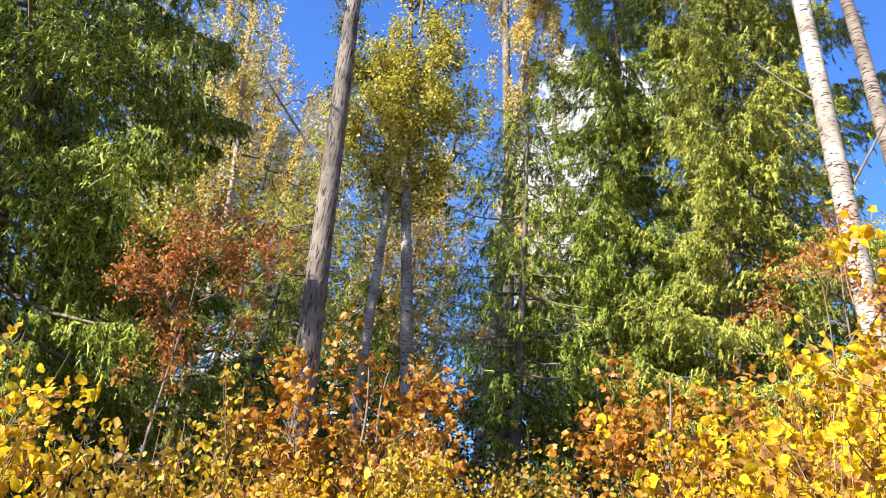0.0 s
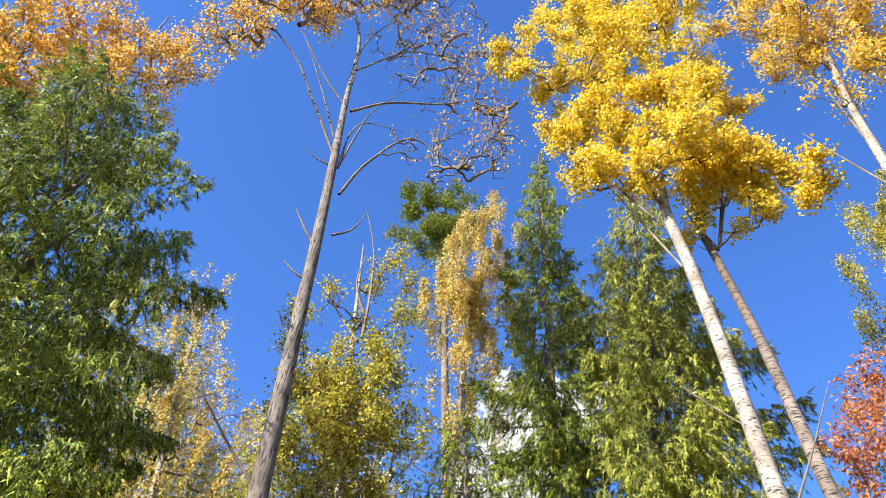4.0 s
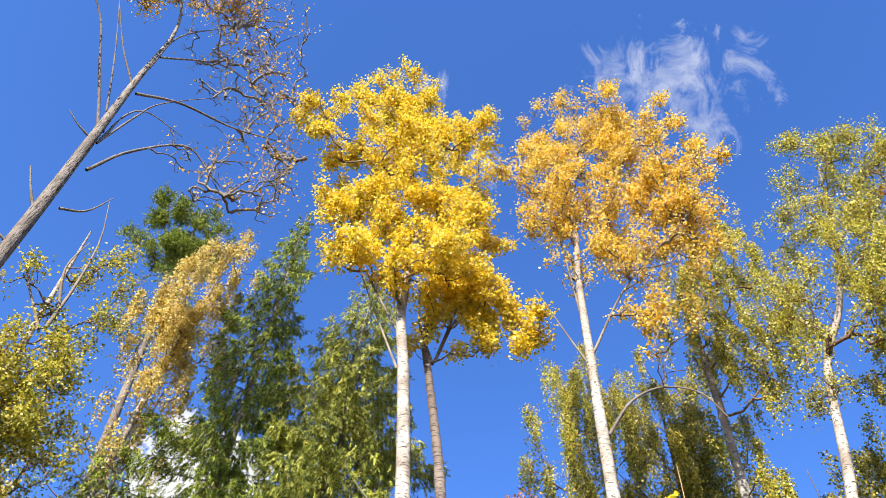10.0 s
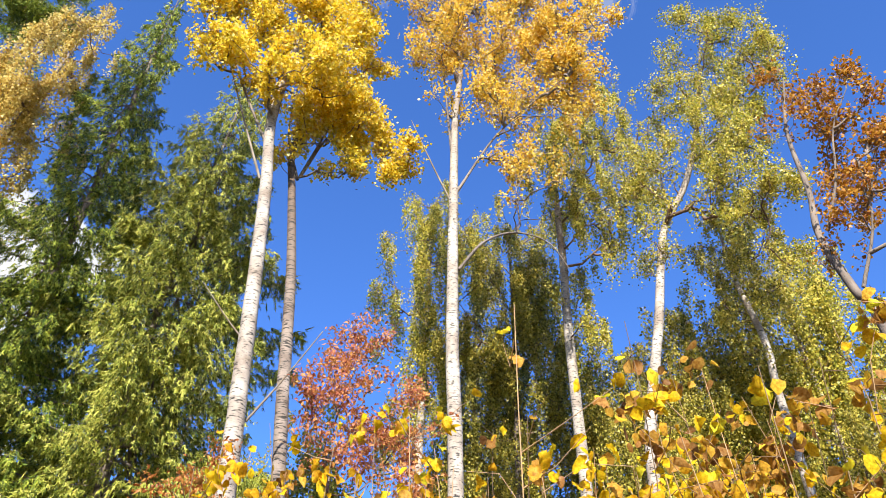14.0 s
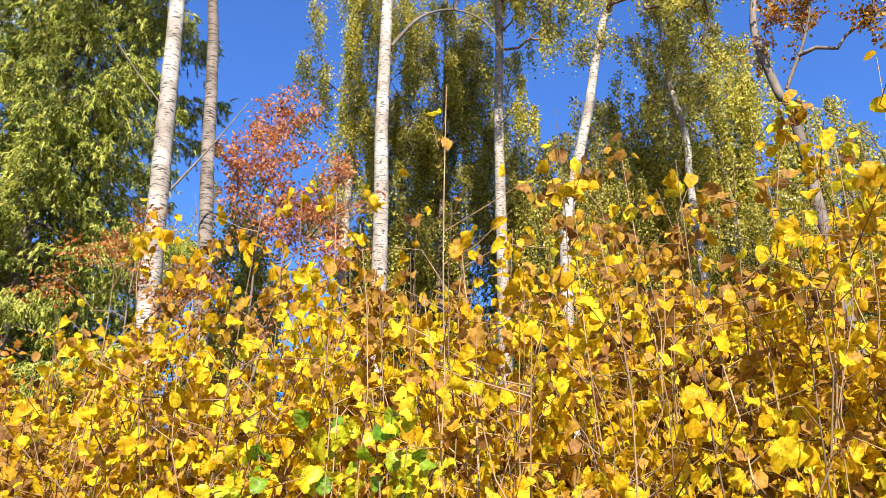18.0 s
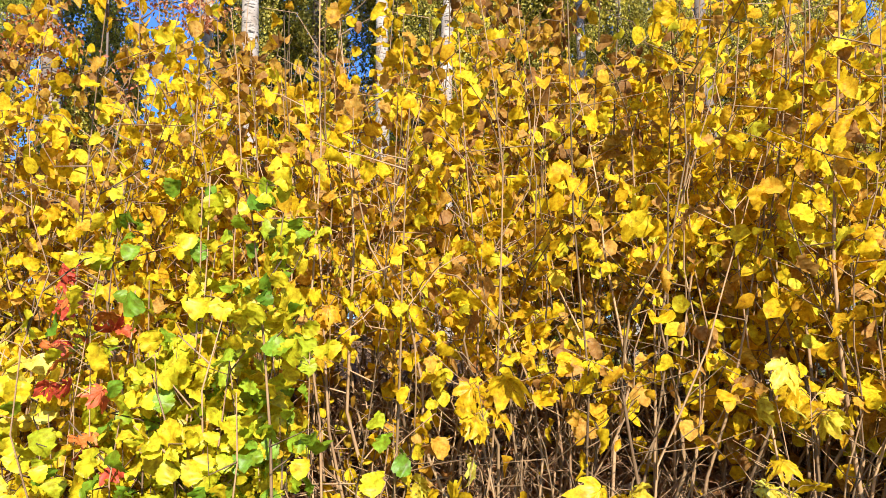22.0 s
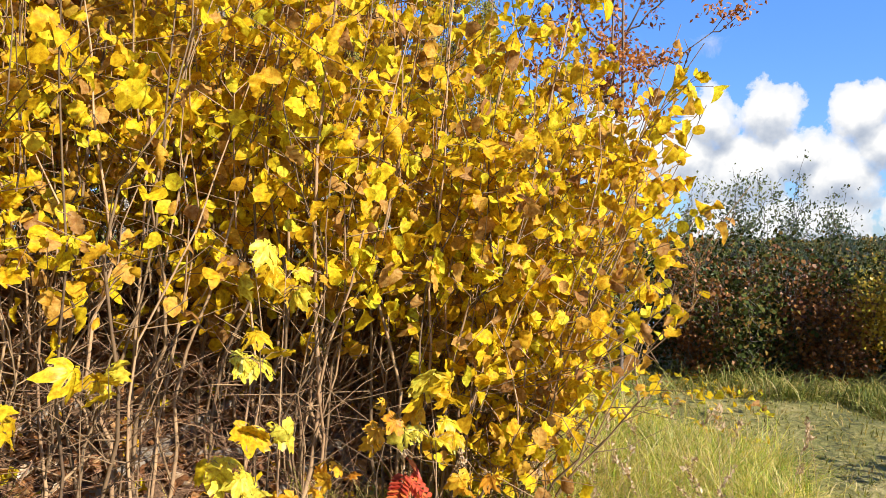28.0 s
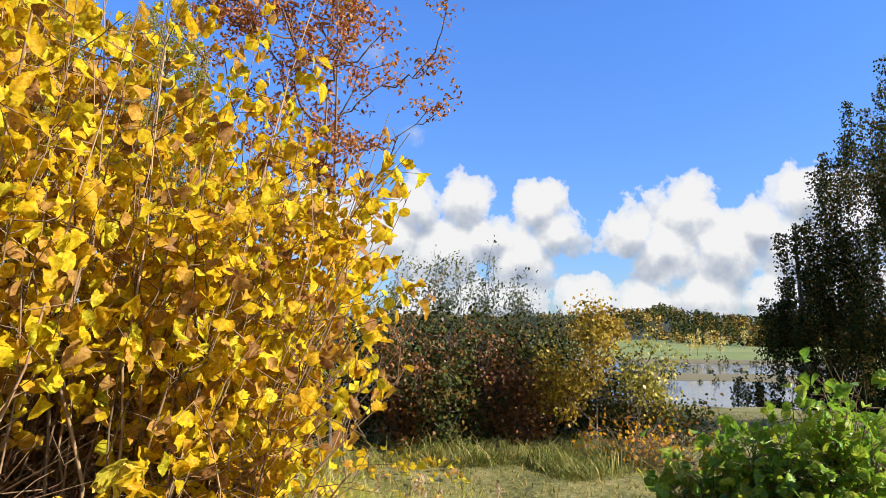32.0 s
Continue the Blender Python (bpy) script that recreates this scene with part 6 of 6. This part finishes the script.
for k in range(16):
    q = rng.uniform(-1.2, 3.1)
    if abs(q - 1.42) > 0.35:
        seedling("lime_seedling", q, float(front_line(q)) + rng.uniform(-0.35, 0.1), rng.uniform(0.35, 0.6), 8, (LIME_GREEN, MAPLE_YELLOW)[k % 2], ("lime", "round")[k % 2], ROUND, ("low seedling with fresh green leaves", "low seedling with round yellow leaves")[k % 2], 550 + k, 0.07, 0.08, 0.2)
cx = rng.uniform(2.4, 6.0, 520)
cy = rng.uniform(0.2, 2.2, 520) + np.interp(cx, [2.4, 6], [0.0, 1.6])
x, y = tufts(cx, cy, 0.15, rng, 60)
grass("grass_bank", x, y, rng.uniform(0.14, 0.50, len(x)), "tall green and yellow grass at the end of the thicket", 33, 0.0019, 2.6, tangle=1.7)
n = 26000
r, a = rng.uniform(3.2, 15, n), np.radians(rng.uniform(52, 110, n))
x, y = r * np.sin(a), r * np.cos(a)
grass("grass_track", x, y, rng.uniform(0.03, 0.11, n), "short worn grass of the track", 34, 0.004, 0.9, TRACK_GRASS)
cx = np.concatenate([rng.uniform(7.9, 9.3, 130), rng.uniform(5.0, 9, 24)])
cy = np.concatenate([rng.uniform(0.3, 3.4, 130), np.interp(cx[130:], [5, 9], [2.6, 4.2]) + rng.normal(size=24) * 0.4])
x, y = tufts(cx, cy, 0.25, rng, 60)
keep = np.sin(2.1 * x + 1.3 * y) + np.sin(3.7 * y - 1.1 * x) + rng.normal(size=len(x)) * 0.4 > -0.2
x, y = x[keep], y[keep]
grass("grass_edge", x, y, rng.uniform(0.06, 0.34, len(x)), "green and pale tussocks of grass along the track", 35, 0.0045, 1.1, TUSSOCK_SHADED)

# seed heads over the tall grass
heads, stalks = [], []
for k in range(46):
    x, y = rng.uniform(2.1, 4.2), rng.uniform(0.9, 2.3)
    H, a = rng.uniform(0.35, 0.7), rng.uniform(0, 2 * np.pi)
    o = np.array([x, y, float(ground(x, y))])
    P = smooth_line([o, o + (0.05 * math.sin(a), 0.05 * math.cos(a), 0.6 * H), o + (0.22 * math.sin(a), 0.22 * math.cos(a), H)], 6)
    stalks.append(tube(P, np.linspace(0.0016, 0.0008, 6), 3))
    p = P[4] + (P[5] - P[4]) * rng.uniform(0, 1.2, 26)[:, None] + rng.normal(size=(26, 3)) * 0.006
    heads.append(strew(SLIM, p, facing((P[5] - P[4])[None] + rng.normal(size=(26, 3)) * 0.06, rng.normal(size=(26, 3))), rng.uniform(0.015, 0.03, 26), rng))
V, F = joined(stalks + heads)
tagged(link_mesh("grass_plumes", V, F, STRAW), "pale feathery seed heads over the grass", "grass", kind="stuff")

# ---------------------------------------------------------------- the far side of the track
# the dark and brown leaf colours here include the shade on these shrubs
SHADED_LABEL, RED_LABEL, WILLOW_LABEL = "leafy shrub beyond the track, coloured dark for shade", "shrub beyond the track, red-brown leaves darkened for shade", "grey-green willow bush beyond the track"
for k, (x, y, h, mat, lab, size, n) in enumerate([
        (9.3, 4.4, 1.9, SHADED_LEAF, SHADED_LABEL, 0.05, 3200), (9.0, 5.1, 2.1, SHADED_LEAF, SHADED_LABEL, 0.05, 3200), (9.3, 3.1, 1.5, SHADED_LEAF, SHADED_LABEL, 0.05, 3600), (9.7, 3.7, 1.8, SHADED_LEAF, SHADED_LABEL, 0.05, 3600), (10.3, 2.9, 1.8, SHADED_LEAF, SHADED_LABEL, 0.05, 3600), (10.7, 2.4, 1.6, SHADED_LEAF, SHADED_LABEL, 0.05, 3600),
        (11.0, 2.0, 1.45, SHADED_LEAF, SHADED_LABEL, 0.05, 3200), (10.8, 1.5, 1.25, SHADED_LEAF, SHADED_LABEL, 0.05, 2600), (10.4, 0.7, 0.75, SHADED_LEAF, SHADED_LABEL, 0.05, 1600), (10.3, 0.3, 0.55, SHADED_LEAF, SHADED_LABEL, 0.05, 1200),
        (9.2, 3.5, 1.7, RUSSET_SHADED, RED_LABEL, 0.045, 2600), (9.9, 2.7, 1.6, RUSSET_SHADED, RED_LABEL, 0.045, 2200), (9.9, 2.2, 1.1, RUSSET_SHADED, RED_LABEL, 0.045, 1600), (10.0, 5.6, 2.3, RUSSET_SHADED, RED_LABEL, 0.05, 2400), (9.4, 6.4, 2.3, SHADED_LEAF, SHADED_LABEL, 0.05, 3000),
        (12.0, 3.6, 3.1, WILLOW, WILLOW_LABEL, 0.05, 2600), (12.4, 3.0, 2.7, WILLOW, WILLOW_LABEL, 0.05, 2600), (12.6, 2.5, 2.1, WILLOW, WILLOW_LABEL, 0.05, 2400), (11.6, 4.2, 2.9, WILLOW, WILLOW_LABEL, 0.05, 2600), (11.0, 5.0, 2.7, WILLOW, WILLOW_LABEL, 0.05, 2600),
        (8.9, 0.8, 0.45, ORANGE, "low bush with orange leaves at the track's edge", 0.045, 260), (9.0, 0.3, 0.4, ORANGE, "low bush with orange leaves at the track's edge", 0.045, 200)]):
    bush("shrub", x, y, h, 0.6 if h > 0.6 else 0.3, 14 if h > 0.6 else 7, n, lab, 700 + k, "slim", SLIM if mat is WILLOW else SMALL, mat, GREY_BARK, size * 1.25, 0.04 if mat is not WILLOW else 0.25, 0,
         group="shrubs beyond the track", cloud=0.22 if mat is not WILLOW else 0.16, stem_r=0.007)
tree("birch_sapling", [(9.9, 1.2, 0), (9.92, 1.2, 0.9), (9.9, 1.25, 1.75)], (0.014, 0.010, 0.003), [((9.7, 1.2, 1.2), (0.4, 0.45, 0.55), 60, 1), ((9.6, 1.65, 0.95), (0.3, 0.35, 0.45), 30, 1)],
     BIRCH_BARK, MUSTARD, "young birch with sparse green and yellow leaves by the track", "tree", 721, 0.05, 30, 0.12, 0.8, thin=0.002)
# added sapling, olive-leaved, in the place of a dark bush
tree("birch_sapling", [(9.8, 0.7, 0), (9.8, 0.6, 0.8), (9.8, 0.4, 1.5)], (0.012, 0.008, 0.003), [((9.8, 0.5, 1.0), (0.35, 0.45, 0.45), 40, 1), ((9.9, 1.8, 1.0), (0.3, 0.3, 0.3), 20, 1)],
     BIRCH_BARK, BIRCH_OLIVE, "birch-shaped sapling with olive leaves standing in for a bush by the track", "tree", 722, 0.05, 26, 0.12, 0.8, thin=0.002)
for k, (x, y, h) in enumerate([(6.3, -0.1, 0.55), (6.3, -0.35, 0.72), (6.1, -0.62, 0.95), (6.0, -0.9, 1.25), (6.3, -1.15, 0.98), (5.9, -1.25, 0.9), (6.1, -1.6, 0.98), (5.7, -0.85, 0.62), (5.6, -1.3, 0.62)]):
    bush("hazel", x, y, h, 0.26, 10, 250, "low hazel bush with fresh green leaves by the track", 730 + k, "green_hazel", HAZEL_FAR, LEAF_GREEN, size=0.10, low=0.08, single=40, group="green hazels", cloud=0.10, sunny=1.2)
# foliage darkened in its colour, as for trees against the light
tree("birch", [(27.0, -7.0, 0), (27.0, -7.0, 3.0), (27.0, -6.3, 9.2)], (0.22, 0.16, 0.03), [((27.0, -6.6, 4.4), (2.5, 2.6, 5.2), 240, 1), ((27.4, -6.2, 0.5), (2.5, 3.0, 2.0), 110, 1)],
     GREY_BARK, SHADED_LEAF, "large birch by the lake slope, drooping foliage coloured dark for shade", "tree", 741, 0.088, 240, 0.38, 1.7, thin=0.006)
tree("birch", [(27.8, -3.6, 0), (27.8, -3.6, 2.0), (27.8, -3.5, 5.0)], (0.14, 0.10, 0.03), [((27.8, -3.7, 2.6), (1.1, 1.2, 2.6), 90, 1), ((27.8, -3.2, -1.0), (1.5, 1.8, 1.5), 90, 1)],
     GREY_BARK, SHADED_LEAF, "birch by the lake slope, drooping foliage coloured dark for shade", "tree", 742, 0.085, 180, 0.32, 1.4, thin=0.006)


# ---------------------------------------------------------------- the far shore
def far_woods():
    rng = np.random.RandomState(41)
    kinds = {"spruce": [], "brown": [], "gold": []}
    n = 4000
    az = np.degrees(np.radians(rng.uniform(62, 116, n)))
    first = np.interp(az, [62, 80, 86, 90, 94, 116], [760, 780, 820, 700, 640, 640])
    r = first + rng.uniform(0, 1, n) ** 0.8 * 620
    edge = rng.uniform(0, 1, n) < 0.10
    r[edge] = first[edge] - rng.uniform(0, 14, edge.sum())
    for a, d, e in zip(az, r, edge):
        x, y = d * math.sin(radians(a)), d * math.cos(radians(a))
        mood = math.sin(a * 1.9 + d * 0.013) + 0.6 * math.sin(a * 5.1 - d * 0.03) + rng.normal() * 0.6 - 0.9 * math.exp(-((a - 90) / 2.5) ** 2)
        kind = "gold" if e and rng.uniform() < 0.5 else "spruce" if mood < 0.2 else "brown" if mood < 1.1 else "gold"
        h, w = rng.uniform(11, 18) * (0.6 if e else 1), rng.uniform(2.0, 3.8)
        k = 22
        u = rng.uniform(0, 1, k)
        q = rng.uniform(0, 2 * np.pi, k)
        wide = w * (1 - u) ** 0.7 if kind == "spruce" else w * np.sin(np.pi * (0.12 + 0.85 * u))
        kinds[kind].append(np.stack([x + wide * np.sin(q), y + wide * np.cos(q), float(ground(x, y)) + u * h], -1))
    for kind, mat, label in (("spruce", FAR_WOOD, "dark spruce wood on the hill across the lake"), ("brown", FAR_BROWN, "brown autumn wood on the hill across the lake"), ("gold", FAR_GOLD, "yellow birch wood on the hill across the lake")):
        at = np.concatenate(kinds[kind])
        m = len(at)
        turn = facing(rng.normal(size=(m, 3)) * (1, 1, 0.7) - (0, 0, 0.4), rng.normal(size=(m, 3)))
        V, F = strew(SMALL, at, turn, rng.uniform(1.6, 3.4, m), rng)
        tagged(link_mesh("far_woods", V, F, mat), label, "woods", kind="stuff")
    # bushes on the dam between the two waters and a yellow row before the field
    at = []
    for k in range(60):
        a, d = radians(rng.uniform(82, 100)), rng.choice([238, 287, 352]) + rng.uniform(-3, 3)
        x, y = d * math.sin(a), d * math.cos(a)
        h = rng.uniform(1.2, 4.5)
        u = rng.uniform(0, 1, (24, 1))
        at.append(np.array([x, y, float(ground(x, y))]) + rng.normal(size=(24, 3)) * (0.6, 0.6, 0.1) + u * (0, 0, h))
    at = np.concatenate(at)
    m = len(at)
    V, F = strew(SMALL, at, facing(rng.normal(size=(m, 3)), rng.normal(size=(m, 3))), rng.uniform(0.5, 1.1, m), rng)
    tagged(link_mesh("shore_bushes", V, F, SHADED_LEAF), "small dark bushes along the dam and far shore", "bushes", kind="stuff")
    for k, (az, d, h) in enumerate([(90.4, 420, 15), (91.2, 424, 13), (89.9, 415, 12), (92.0, 430, 10), (93.6, 560, 15)]):
        x, y = d * math.sin(radians(az)), d * math.cos(radians(az))
        base = np.array([x, y, float(ground(x, y))])
        t = thing("birch", base, "far yellow birch standing in the field", "tree", "birches in the field")
        V, F = tube(np.array([(0, 0, -0.2), (0.1, 0, h * 0.5), (0, 0, h * 0.95)]), (0.3, 0.2, 0.05), 5)
        link_mesh("trunk", V, F, BIRCH_BARK, t)
        p = ellipsoid((0, 0, h * 0.62), (2.6, 2.6, h * 0.4), 90, rng, 0.2)
        V, F = strew(SMALL, p, facing(rng.normal(size=(90, 3)), rng.normal(size=(90, 3))), rng.uniform(0.8, 1.6, 90), rng)
        link_mesh("crown", V, F, PALE_YELLOW, t)["kind"] = "stuff"


far_woods()
